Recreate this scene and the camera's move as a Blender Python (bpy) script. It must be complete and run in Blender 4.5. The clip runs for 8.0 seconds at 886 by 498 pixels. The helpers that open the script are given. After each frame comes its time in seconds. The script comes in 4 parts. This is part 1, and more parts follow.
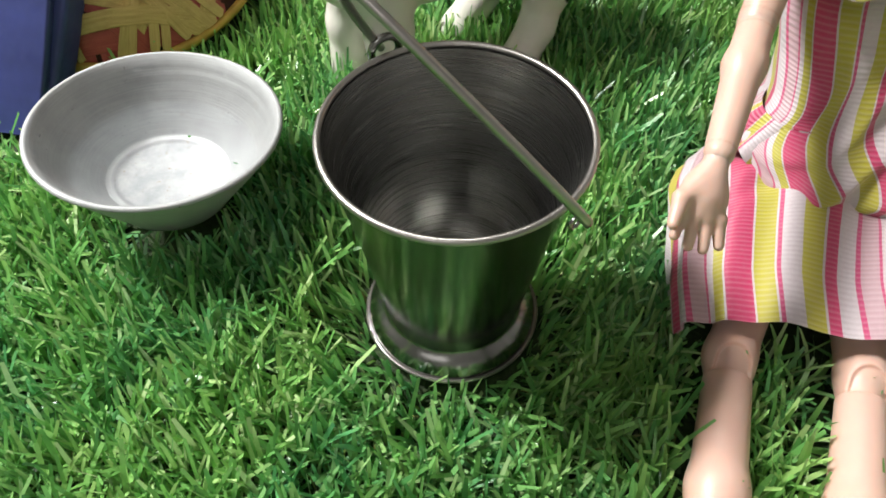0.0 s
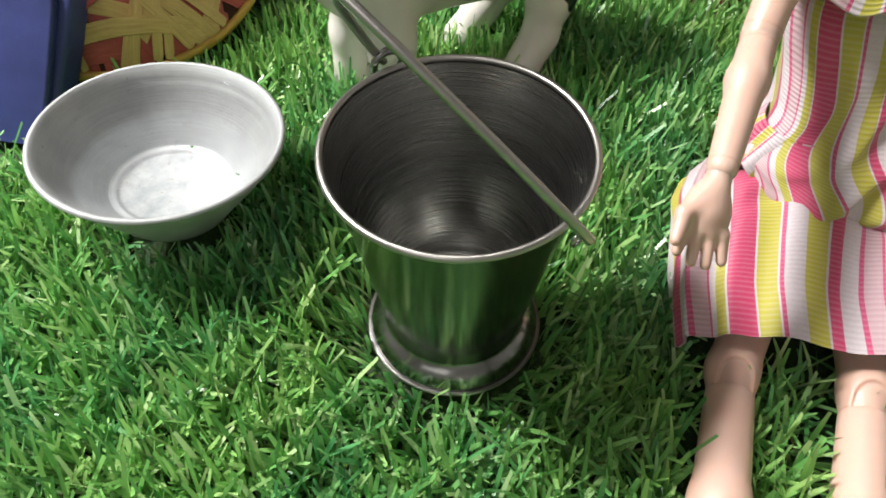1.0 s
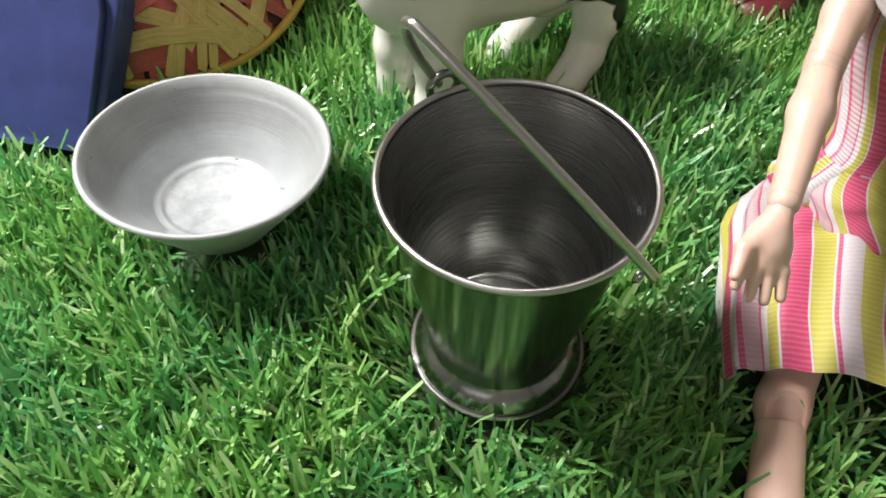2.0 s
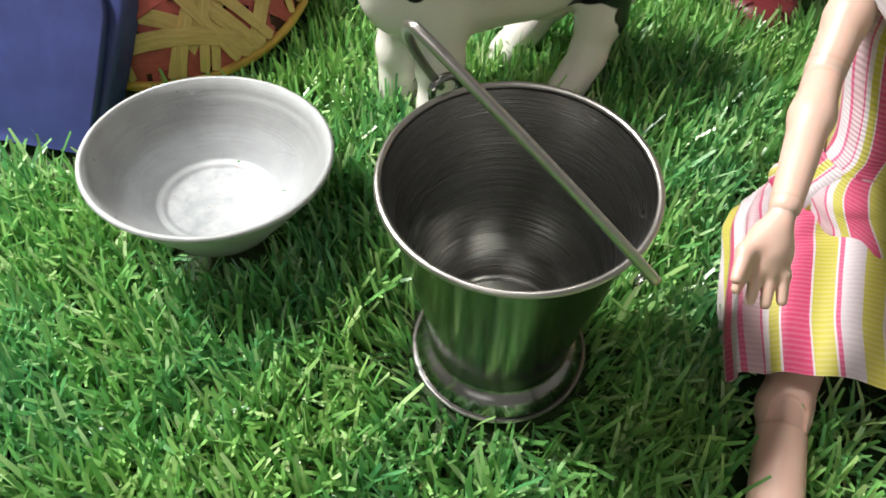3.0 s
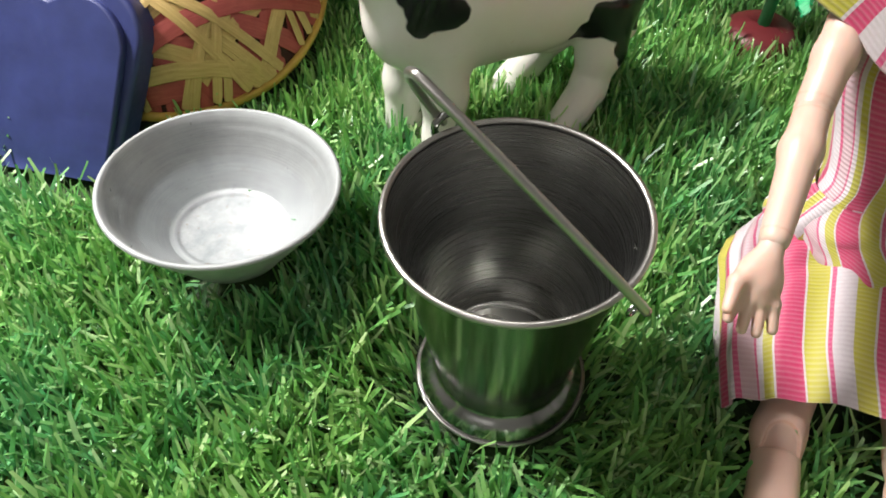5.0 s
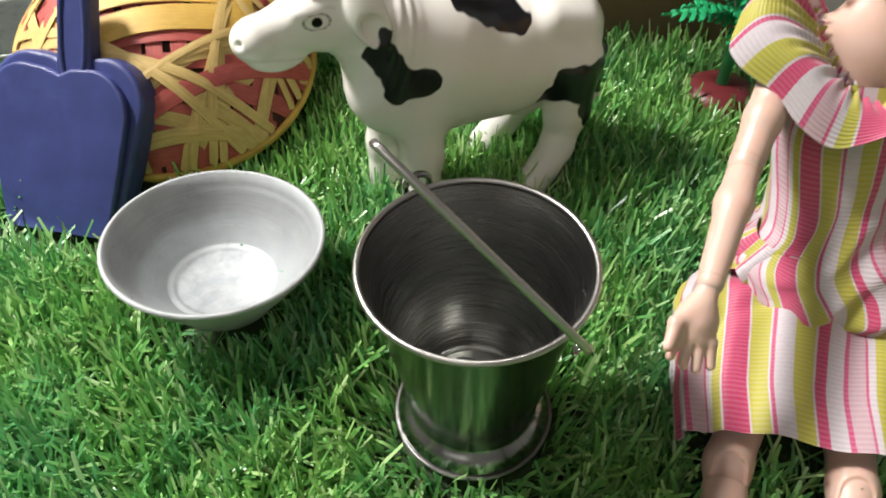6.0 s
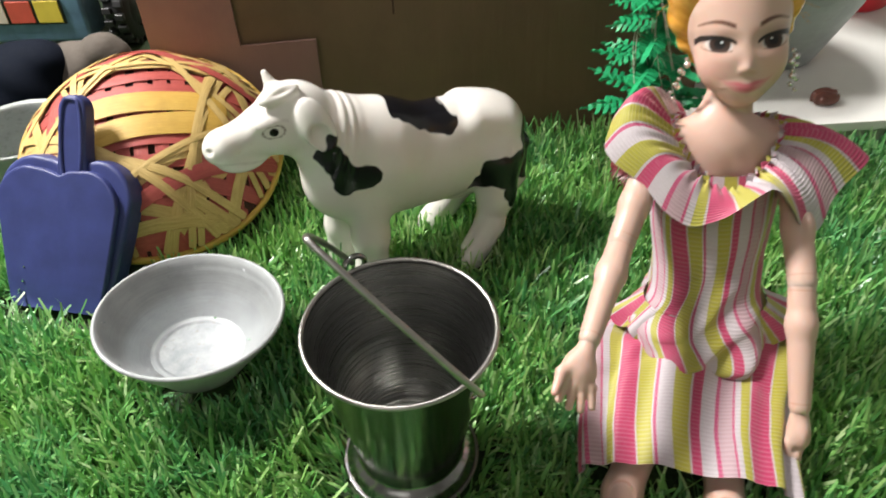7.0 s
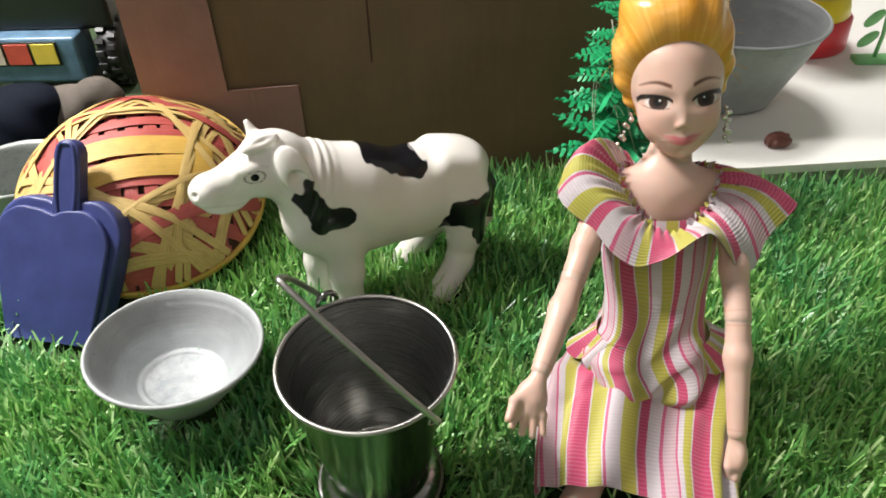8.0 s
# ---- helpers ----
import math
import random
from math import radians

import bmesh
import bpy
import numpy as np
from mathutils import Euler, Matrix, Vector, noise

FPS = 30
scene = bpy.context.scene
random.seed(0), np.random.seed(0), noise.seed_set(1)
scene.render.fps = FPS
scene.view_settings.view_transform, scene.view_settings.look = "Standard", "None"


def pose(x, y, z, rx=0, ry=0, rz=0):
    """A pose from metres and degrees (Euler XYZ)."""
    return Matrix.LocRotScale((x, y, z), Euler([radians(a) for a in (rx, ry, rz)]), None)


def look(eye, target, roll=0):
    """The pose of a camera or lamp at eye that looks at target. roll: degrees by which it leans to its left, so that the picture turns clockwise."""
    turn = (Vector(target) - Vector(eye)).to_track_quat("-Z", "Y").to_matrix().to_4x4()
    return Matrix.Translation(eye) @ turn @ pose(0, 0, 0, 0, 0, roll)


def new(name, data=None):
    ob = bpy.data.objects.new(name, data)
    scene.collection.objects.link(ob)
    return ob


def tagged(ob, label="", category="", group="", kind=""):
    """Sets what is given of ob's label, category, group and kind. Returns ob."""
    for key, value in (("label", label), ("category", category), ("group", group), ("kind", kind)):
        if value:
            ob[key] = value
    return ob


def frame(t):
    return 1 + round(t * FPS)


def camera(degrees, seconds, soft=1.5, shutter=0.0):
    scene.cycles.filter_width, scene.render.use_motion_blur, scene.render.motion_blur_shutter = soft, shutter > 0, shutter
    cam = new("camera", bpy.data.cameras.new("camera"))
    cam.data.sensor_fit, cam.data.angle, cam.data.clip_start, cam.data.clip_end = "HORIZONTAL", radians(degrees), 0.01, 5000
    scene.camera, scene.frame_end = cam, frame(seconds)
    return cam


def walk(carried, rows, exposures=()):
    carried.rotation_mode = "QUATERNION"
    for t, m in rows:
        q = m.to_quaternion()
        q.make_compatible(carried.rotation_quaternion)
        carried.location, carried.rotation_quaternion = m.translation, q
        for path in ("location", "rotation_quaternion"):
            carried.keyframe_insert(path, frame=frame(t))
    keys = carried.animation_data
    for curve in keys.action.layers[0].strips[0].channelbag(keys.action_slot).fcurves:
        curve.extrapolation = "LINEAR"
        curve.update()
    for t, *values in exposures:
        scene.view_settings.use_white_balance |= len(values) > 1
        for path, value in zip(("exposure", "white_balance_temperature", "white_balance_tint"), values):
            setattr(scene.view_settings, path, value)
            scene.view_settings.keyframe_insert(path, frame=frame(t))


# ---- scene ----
cam = camera(60.3, 8.0, 1.7, 0.5)
METRES, EYE, TILT, LEAN, TURN = 0.13, 0.199, -50.5, 0.0, 0.0
ROWS = [
    (0.0, 0.0, 0.0, 0.0, 0.0, 0.0, -0.0),
    (0.5, 0.0046, -0.0102, 0.0214, 0.09, 0.0, -0.02),
    (1.0, 0.0014, 0.0014, 0.0252, 0.21, 0.09, -0.14),
    (1.5, -0.0697, 0.0199, 0.0713, 1.04, 0.01, -1.43),
    (3.0, -0.069, 0.0139, 0.0743, 1.51, 0.21, -1.85),
    (3.5, -0.0668, 0.0113, 0.0741, 1.53, 0.29, -1.84),
    (4.0, -0.0648, 0.0038, 0.0753, 1.58, 0.36, -1.84),
    (4.5, -0.0656, -0.0116, 0.0858, 1.97, 0.7, -2.08),
    (6.0, 0.021, -0.2016, 0.0927, 2.36, 5.18, -1.18),
    (6.5, 0.0922, -0.3621, 0.0756, 2.42, 7.75, -0.31),
    (7.0, 0.2041, -0.5708, 0.0644, 2.09, 10.07, 0.42),
    (7.5, 0.2628, -0.6871, 0.0631, 1.83, 11.29, 0.42),
    (8.0, 0.289, -0.7544, 0.0612, 1.47, 12.14, 0.44),
]
EXPOSURES = [(0, 0.0), (1.5, 0.06), (4.5, 0.10), (6, -0.06), (8, -0.06)]
walk(cam, [(t, pose(0, 0, EYE, TILT, LEAN, TURN) @ pose(METRES * x, METRES * y, METRES * z, 90 + pitch, roll, yaw)) for t, x, y, z, yaw, pitch, roll in ROWS], EXPOSURES)

# ---- world and lights ----
world = bpy.data.worlds.new("room_air")
scene.world = world
world.use_nodes = True
world.node_tree.nodes["Background"].inputs[0].default_value = (0.9, 0.95, 1.0, 1)
world.node_tree.nodes["Background"].inputs[1].default_value = 0.02


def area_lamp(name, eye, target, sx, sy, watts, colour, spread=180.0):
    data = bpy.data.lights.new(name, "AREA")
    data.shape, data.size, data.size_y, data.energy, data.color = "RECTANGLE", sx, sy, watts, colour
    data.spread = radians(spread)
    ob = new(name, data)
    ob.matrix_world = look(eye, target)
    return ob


area_lamp("tube_light", (-0.12, 1.45, 2.15), (0.1, 0.30, 0.0), 0.90, 0.30, 60.0, (1.0, 0.985, 0.95))
area_lamp("table_lamp", (-0.64, 0.385, 0.88), (0.0, 0.16, 0.0), 0.18, 0.18, 26.0, (1.0, 0.97, 0.93))
# added fill from the front, no known lamp there; softens the shaded sides
area_lamp("front_fill", (-0.45, -0.90, 1.60), (0.05, 0.2, 0.0), 0.8, 0.8, 4.5, (1.0, 0.95, 0.91))


# ---- materials ----
class Nodes:
    """A node material under construction."""

    def __init__(self, name, rough=0.5, metal=0.0):
        self.m = bpy.data.materials.new(name)
        self.m.use_nodes = True
        self.t = self.m.node_tree
        self.b = self.t.nodes["Principled BSDF"]
        self.b.inputs["Roughness"].default_value = rough
        self.b.inputs["Metallic"].default_value = metal

    def n(self, kind):
        return self.t.nodes.new(kind)

    def link(self, a, b):
        self.t.links.new(a, b)

    def coords(self):
        return self.n("ShaderNodeTexCoord").outputs["Object"]

    def stretch(self, vec, sx, sy, sz):
        mp = self.n("ShaderNodeMapping")
        mp.inputs["Scale"].default_value = (sx, sy, sz)
        self.link(vec, mp.inputs["Vector"])
        return mp.outputs[0]

    def noise(self, vec, scale, detail=4.0, rough=0.55):
        no = self.n("ShaderNodeTexNoise")
        no.inputs["Scale"].default_value = scale
        no.inputs["Detail"].default_value = detail
        no.inputs["Roughness"].default_value = rough
        self.link(vec, no.inputs["Vector"])
        return no.outputs["Fac"]

    def attr(self, name):
        node = self.n("ShaderNodeAttribute")
        node.attribute_name = name
        return node.outputs["Fac"]

    def ramp(self, fac, stops, mode="LINEAR"):
        r = self.n("ShaderNodeValToRGB")
        r.color_ramp.interpolation = mode
        while len(r.color_ramp.elements) < len(stops):
            r.color_ramp.elements.new(1.0)
        for e, (p, c) in zip(r.color_ramp.elements, stops):
            e.position, e.color = p, (c, c, c, 1) if isinstance(c, float) else (*c, 1)
        self.link(fac, r.inputs[0])
        return r.outputs[0]

    def range(self, v, a, b, c, d):
        r = self.n("ShaderNodeMapRange")
        for i, x in enumerate((a, b, c, d)):
            r.inputs[i + 1].default_value = x
        self.link(v, r.inputs[0])
        return r.outputs[0]

    def mix(self, fac, a, b, blend="MIX"):
        x = self.n("ShaderNodeMix")
        x.data_type, x.blend_type = "RGBA", blend
        for sock, v in ((x.inputs[0], fac), (x.inputs[6], a), (x.inputs[7], b)):
            if isinstance(v, (int, float)):
                sock.default_value = v
            elif isinstance(v, tuple):
                sock.default_value = (*v, 1)
            else:
                self.link(v, sock)
        return x.outputs[2]

    def math(self, op, a, b=0.0):
        x = self.n("ShaderNodeMath")
        x.operation = op
        for sock, v in zip(x.inputs, (a, b)):
            if isinstance(v, (int, float)):
                sock.default_value = v
            else:
                self.link(v, sock)
        return x.outputs[0]

    def colour(self, c):
        if isinstance(c, tuple):
            self.b.inputs["Base Color"].default_value = (*c, 1)
        else:
            self.link(c, self.b.inputs["Base Color"])

    def rough(self, r):
        self.link(r, self.b.inputs["Roughness"])

    def bump(self, h, strength, dist=0.001):
        bp = self.n("ShaderNodeBump")
        bp.inputs["Strength"].default_value, bp.inputs["Distance"].default_value = strength, dist
        self.link(h, bp.inputs["Height"])
        self.link(bp.outputs[0], self.b.inputs["Normal"])


def plain(name, colour, rough=0.5, metal=0.0, vary=0.12, scale=60.0, bump=0.0, bump_scale=400.0):
    """Paint or plastic with soft stains and fine grain."""
    k = Nodes(name, rough, metal)
    v = k.coords()
    big = k.noise(v, scale, 5.0)
    dark = tuple(c * (1 - vary) for c in colour)
    light = tuple(min(1.0, c * (1 + vary)) for c in colour)
    k.colour(k.ramp(big, [(0.3, dark), (0.7, light)]))
    fine = k.noise(v, bump_scale, 3.0)
    k.rough(k.range(fine, 0.3, 0.7, max(0.02, rough - 0.07), min(1.0, rough + 0.08)))
    if bump:
        k.bump(fine, bump, 0.0006)
    return k.m


def stain(k, v, base, colour, scale, low, high, amount):
    return k.mix(k.range(k.noise(v, scale, 6.0, 0.65), low, high, 0.0, amount), base, colour)


def make_grass_blade():
    k = Nodes("plastic_grass", 0.34)
    k.b.inputs["Specular IOR Level"].default_value = 0.9
    r = k.n("ShaderNodeNewGeometry").outputs["Random Per Island"]
    v = k.coords()
    c = k.ramp(r, [(0.0, (0.080, 0.26, 0.070)), (0.3, (0.15, 0.41, 0.105)), (0.62, (0.27, 0.56, 0.155)),
                   (0.86, (0.41, 0.65, 0.225)), (1.0, (0.59, 0.76, 0.40))])
    c = stain(k, v, c, (0.060, 0.34, 0.19), 16.0, 0.46, 0.66, 0.5)
    c = stain(k, v, c, (0.36, 0.52, 0.10), 11.0, 0.50, 0.66, 0.35)
    k.colour(c)
    tr = k.n("ShaderNodeBsdfTranslucent")
    k.link(c, tr.inputs[0])
    mx = k.n("ShaderNodeMixShader")
    mx.inputs[0].default_value = 0.30
    k.link(k.b.outputs[0], mx.inputs[1])
    k.link(tr.outputs[0], mx.inputs[2])
    k.link(mx.outputs[0], k.t.nodes["Material Output"].inputs[0])
    k.bump(k.noise(k.stretch(v, 1, 1, 0.2), 1500.0, 2.0), 0.25, 0.0004)
    return k.m


def make_thatch():
    k = Nodes("grass_thatch", 0.5)
    r = k.n("ShaderNodeNewGeometry").outputs["Random Per Island"]
    k.colour(k.ramp(r, [(0.0, (0.04, 0.12, 0.02)), (0.55, (0.10, 0.22, 0.035)), (1.0, (0.26, 0.26, 0.08))]))
    return k.m


def make_backing():
    k = Nodes("grass_backing", 0.8)
    v = k.coords()
    k.colour(k.ramp(k.noise(v, 500.0, 5.0), [(0.3, (0.010, 0.022, 0.006)), (0.7, (0.035, 0.070, 0.016))]))
    k.bump(k.noise(v, 900.0), 0.6, 0.001)
    return k.m


def make_aluminium():
    k = Nodes("spun_aluminium", 0.5, 0.85)
    v = k.coords()
    rings = k.noise(k.stretch(v, 1, 1, 40), 60.0, 4.0)
    c = k.ramp(k.noise(v, 70.0, 6.0, 0.65), [(0.3, (0.39, 0.405, 0.41)), (0.62, (0.455, 0.47, 0.475)), (0.8, (0.41, 0.42, 0.42))])
    c = stain(k, v, c, (0.38, 0.36, 0.33), 130.0, 0.60, 0.75, 0.5)
    c = stain(k, v, c, (0.16, 0.14, 0.12), 420.0, 0.67, 0.72, 0.8)
    # chalky grey-blue deposit and rust-brown flecks left by standing water on the floor; its grey also dims the
    # brightly lit floor
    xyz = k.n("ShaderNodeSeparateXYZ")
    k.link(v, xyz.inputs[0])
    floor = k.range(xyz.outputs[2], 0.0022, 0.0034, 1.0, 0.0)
    dimming_chalk = k.ramp(k.noise(v, 160.0, 6.0, 0.7), [(0.35, (0.26, 0.275, 0.285)), (0.65, (0.40, 0.41, 0.415))])
    dimming_chalk = stain(k, v, dimming_chalk, (0.22, 0.12, 0.07), 520.0, 0.62, 0.68, 0.8)
    c = k.mix(k.math("MULTIPLY", floor, 0.85), c, dimming_chalk)
    k.colour(c)
    k.rough(k.range(rings, 0.3, 0.7, 0.66, 0.80))
    k.bump(rings, 0.12, 0.0006)
    return k.m


def make_steel(name, lo, hi, base):
    k = Nodes(name, lo, 1.0)
    v = k.coords()
    brush = k.noise(k.stretch(v, 0.15, 0.15, 45), 70.0, 3.0)
    smudge = k.noise(v, 55.0, 5.0)
    k.colour(k.ramp(smudge, [(0.3, tuple(c * 0.86 for c in base)), (0.7, base)]))
    k.rough(k.range(brush, 0.3, 0.7, lo, hi))
    k.bump(brush, 0.0006, 0.0002)
    return k.m


def make_skin():
    """Doll vinyl with lips, eyes and brows printed on the face."""
    k = Nodes("doll_vinyl", 0.42)
    v = k.coords()
    skin = k.ramp(k.noise(v, 40.0, 3.0), [(0.3, (0.59, 0.390, 0.318)), (0.7, (0.645, 0.437, 0.362))])

    def edge(name, soft):
        return k.range(k.attr(name), -soft, soft, 1.0, 0.0)

    c = k.mix(k.math("MULTIPLY", edge("blush", 0.006), 0.35), skin, (0.80, 0.34, 0.30))
    c = k.mix(k.math("MULTIPLY", edge("shadow_paint", 0.0016), 0.5), c, (0.10, 0.055, 0.05))
    c = k.mix(edge("eye_white", 0.00025), c, (0.62, 0.56, 0.54))
    c = k.mix(edge("iris", 0.00025), c, (0.045, 0.022, 0.014))
    c = k.mix(edge("pupil", 0.00025), c, (0.006, 0.005, 0.005))
    c = k.mix(edge("lash", 0.0003), c, (0.012, 0.008, 0.008))
    c = k.mix(edge("glint", 0.0002), c, (0.9, 0.9, 0.9))
    c = k.mix(k.math("MULTIPLY", edge("brow", 0.0004), 0.95), c, (0.10, 0.035, 0.018))
    c = k.mix(edge("lip", 0.0005), c, (0.60, 0.16, 0.19))
    c = k.mix(k.math("MULTIPLY", edge("seam", 0.0003), 0.6), c, (0.52, 0.27, 0.19))
    k.colour(c)
    k.b.inputs["Subsurface Weight"].default_value = 0.3
    k.b.inputs["Subsurface Scale"].default_value = 1.0
    k.b.inputs["Subsurface Radius"].default_value = (0.0024, 0.0012, 0.0008)
    k.bump(k.noise(v, 900.0), 0.04, 0.0004)
    return k.m


def make_hair():
    k = Nodes("doll_hair", 0.26)
    u = k.n("ShaderNodeCombineXYZ")
    k.link(k.attr("strand"), u.inputs[0])
    k.link(k.attr("along"), u.inputs[1])
    f = k.noise(k.stretch(u.outputs[0], 1.0, 0.04, 1.0), 900.0, 6.0, 0.65)
    big = k.noise(k.stretch(u.outputs[0], 1.0, 0.05, 1.0), 150.0, 4.0)
    c = k.ramp(f, [(0.25, (0.50, 0.19, 0.014)), (0.5, (0.70, 0.31, 0.036)), (0.78, (0.86, 0.47, 0.10))])
    k.colour(k.mix(k.range(big, 0.4, 0.65, 0.0, 0.35), c, (0.88, 0.55, 0.20)))
    k.rough(k.range(f, 0.3, 0.7, 0.14, 0.28))
    k.bump(f, 0.45, 0.0005)
    return k.m


def make_ribbon():
    """Ribbed striped dress cloth; stripes run along the cloth, ribs across it."""
    k = Nodes("striped_ribbed_cloth", 0.5)
    u, w = k.attr("across"), k.attr("down")
    mag, yel, wht, pnk = (0.47, 0.020, 0.105), (0.40, 0.37, 0.022), (0.52, 0.465, 0.495), (0.46, 0.040, 0.14)
    pale = (0.45, 0.30, 0.335)
    turn = k.math("FRACT", k.math("DIVIDE", u, 0.0520))
    c = k.ramp(turn, [(0.0, mag), (0.145, wht), (0.160, yel), (0.270, wht), (0.285, pnk), (0.305, wht), (0.420, yel),
                      (0.545, wht), (0.560, mag), (0.635, wht), (0.745, pnk), (0.772, pale), (0.865, pnk), (0.880, wht),
                      (0.925, yel), (0.985, wht)], "CONSTANT")
    rib = k.math("SINE", k.math("MULTIPLY", w, 2 * math.pi / 0.00110))
    c = k.mix(k.range(rib, -1.0, 0.3, 0.22, 0.0), c, k.mix(0.55, c, (0.70, 0.64, 0.67)))
    v = k.coords()
    k.colour(k.mix(k.range(k.noise(v, 900.0), 0.3, 0.7, 0.0, 0.16), c, (0.32, 0.22, 0.22)))
    k.bump(rib, 0.22, 0.00035)
    k.b.inputs["Sheen Weight"].default_value = 0.25
    return k.m


def make_cow():
    k = Nodes("painted_toy_plastic", 0.27)
    v = k.coords()
    c = k.ramp(k.noise(v, 35.0, 5.0), [(0.3, (0.72, 0.68, 0.63)), (0.7, (0.79, 0.76, 0.72))])
    c = stain(k, v, c, (0.52, 0.40, 0.30), 240.0, 0.66, 0.74, 0.5)
    c = k.mix(k.range(k.attr("crease"), -0.0006, 0.0006, 0.55, 0.0), c, (0.42, 0.38, 0.35))
    c = k.mix(k.range(k.attr("patch"), -0.0003, 0.0003, 1.0, 0.0), c, (0.006, 0.006, 0.008))
    c = k.mix(k.range(k.attr("eye"), -0.00025, 0.00025, 1.0, 0.0), c, (0.20, 0.16, 0.14))
    c = k.mix(k.range(k.attr("pupil"), -0.00025, 0.00025, 1.0, 0.0), c, (0.006, 0.006, 0.006))
    k.colour(c)
    k.bump(k.noise(v, 300.0), 0.05, 0.0006)
    return k.m


def make_straw(name, a, b):
    k = Nodes(name, 0.55)
    u = k.n("ShaderNodeCombineXYZ")
    k.link(k.attr("fibre"), u.inputs[0])
    k.link(k.attr("along"), u.inputs[1])
    f = k.noise(k.stretch(u.outputs[0], 1.0, 0.05, 1.0), 1400.0, 4.0, 0.65)
    v = k.coords()
    c = k.ramp(f, [(0.25, a), (0.75, b)])
    k.colour(stain(k, v, c, tuple(x * 0.5 for x in a), 55.0, 0.5, 0.75, 0.45))
    k.bump(f, 0.5, 0.0005)
    return k.m


def make_cardboard(name, a, b):
    k = Nodes(name, 0.75)
    v = k.coords()
    c = k.ramp(k.noise(k.stretch(v, 1, 1, 0.5), 26.0, 7.0), [(0.25, a), (0.75, b)])
    c = stain(k, v, c, tuple(x * 0.7 for x in a), 14.0, 0.48, 0.7, 0.5)
    k.colour(c)
    k.bump(k.noise(k.stretch(v, 1, 1, 0.08), 260.0, 3.0), 0.25, 0.0008)
    return k.m


def make_water():
    k = Nodes("clear_water", 0.0)
    k.b.inputs["Transmission Weight"].default_value = 1.0
    k.b.inputs["IOR"].default_value = 1.33
    k.colour((0.97, 0.99, 1.0))
    k.bump(k.noise(k.coords(), 90.0, 2.0), 0.05, 0.001)
    return k.m


GRASS, THATCH, BACKING = make_grass_blade(), make_thatch(), make_backing()
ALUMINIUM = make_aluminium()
STEEL = make_steel("polished_steel", 0.17, 0.22, (0.30, 0.305, 0.295))
STEEL_INSIDE = make_steel("brushed_steel_inside", 0.26, 0.29, (0.40, 0.40, 0.385))
STEEL_WIRE = make_steel("steel_rod", 0.30, 0.42, (0.42, 0.405, 0.385))
SKIN, HAIR, CLOTH, COW = make_skin(), make_hair(), make_ribbon(), make_cow()
CLOTH_BACK = plain("pale_cloth_lining", (0.74, 0.60, 0.62), 0.7)
GEM = plain("silver_beads", (0.80, 0.76, 0.74), 0.15, 1.0)
NAVY = plain("navy_plastic", (0.031, 0.041, 0.155), 0.45, vary=0.2, bump=0.08)
STRAW = make_straw("yellow_straw", (0.44, 0.29, 0.090), (0.66, 0.48, 0.19))
STRAW_GOLD = make_straw("golden_straw", (0.44, 0.26, 0.04), (0.60, 0.38, 0.08))
STRAW_RED = make_straw("red_dyed_straw", (0.30, 0.040, 0.040), (0.47, 0.100, 0.078))
# near-black that stands for the shade inside gaps
GAP_SHADE = plain("dark_gap_shade", (0.045, 0.018, 0.010), 0.9)
CARD = make_cardboard("brown_cardboard", (0.112, 0.072, 0.036), (0.150, 0.096, 0.050))
CARD_PINK = make_cardboard("pinkish_card", (0.20, 0.108, 0.090), (0.245, 0.138, 0.115))
BOARD = plain("white_board_paint", (0.86, 0.84, 0.80), 0.5, vary=0.05, scale=14)
# board's edge colour, with the grey of its shaded side put in
BOARD_SIDE_SHADE = plain("board_edge_shade", (0.50, 0.50, 0.42), 0.7, vary=0.1)
NUT = plain("brown_sweet", (0.11, 0.035, 0.024), 0.5, vary=0.35, scale=160, bump=0.3)
LEAF = plain("green_plastic_leaf", (0.02, 0.34, 0.13), 0.4, vary=0.2)
FILAMENT = plain("pale_filament", (0.55, 0.50, 0.42), 0.35)
POT = plain("dark_red_plastic", (0.13, 0.018, 0.022), 0.4)
RED = plain("red_plastic", (0.66, 0.03, 0.045), 0.35)
YELLOW = plain("yellow_plastic", (0.80, 0.62, 0.02), 0.35)
MILK = plain("milky_plastic", (0.74, 0.74, 0.66), 0.4)
LIME = plain("pale_green_plastic", (0.20, 0.52, 0.20), 0.4)
BLUE = plain("worn_blue_paint", (0.11, 0.20, 0.30), 0.35, vary=0.4, scale=45)
TYRE = plain("black_rubber", (0.010, 0.010, 0.011), 0.45, bump=0.2)
SMOKE = plain("dark_window_plastic", (0.014, 0.013, 0.014), 0.35)
LABEL_RED = plain("red_sticker", (0.62, 0.09, 0.06), 0.5)
LABEL_YELLOW = plain("yellow_sticker", (0.72, 0.55, 0.07), 0.5)
LABEL_WHITE = plain("white_sticker", (0.66, 0.56, 0.48), 0.5)
SOCK = plain("white_soft_cloth", (0.085, 0.070, 0.058), 0.9, bump=0.4)
PALE_BLUE = plain("pale_blue_ceramic", (0.28, 0.30, 0.29), 0.3)
DARK_CLOTH = plain("dark_navy_cloth", (0.004, 0.006, 0.012), 0.8)
DARK_CLOTH.node_tree.nodes["Principled BSDF"].inputs["Specular IOR Level"].default_value = 0.08
WALL_PAINT = plain("room_wall_paint", (0.34, 0.335, 0.32), 0.8, vary=0.05, scale=4)
FLOOR_TILE = plain("room_floor", (0.34, 0.30, 0.26), 0.5, vary=0.15, scale=8)
WATER = make_water()
DROP = make_water()


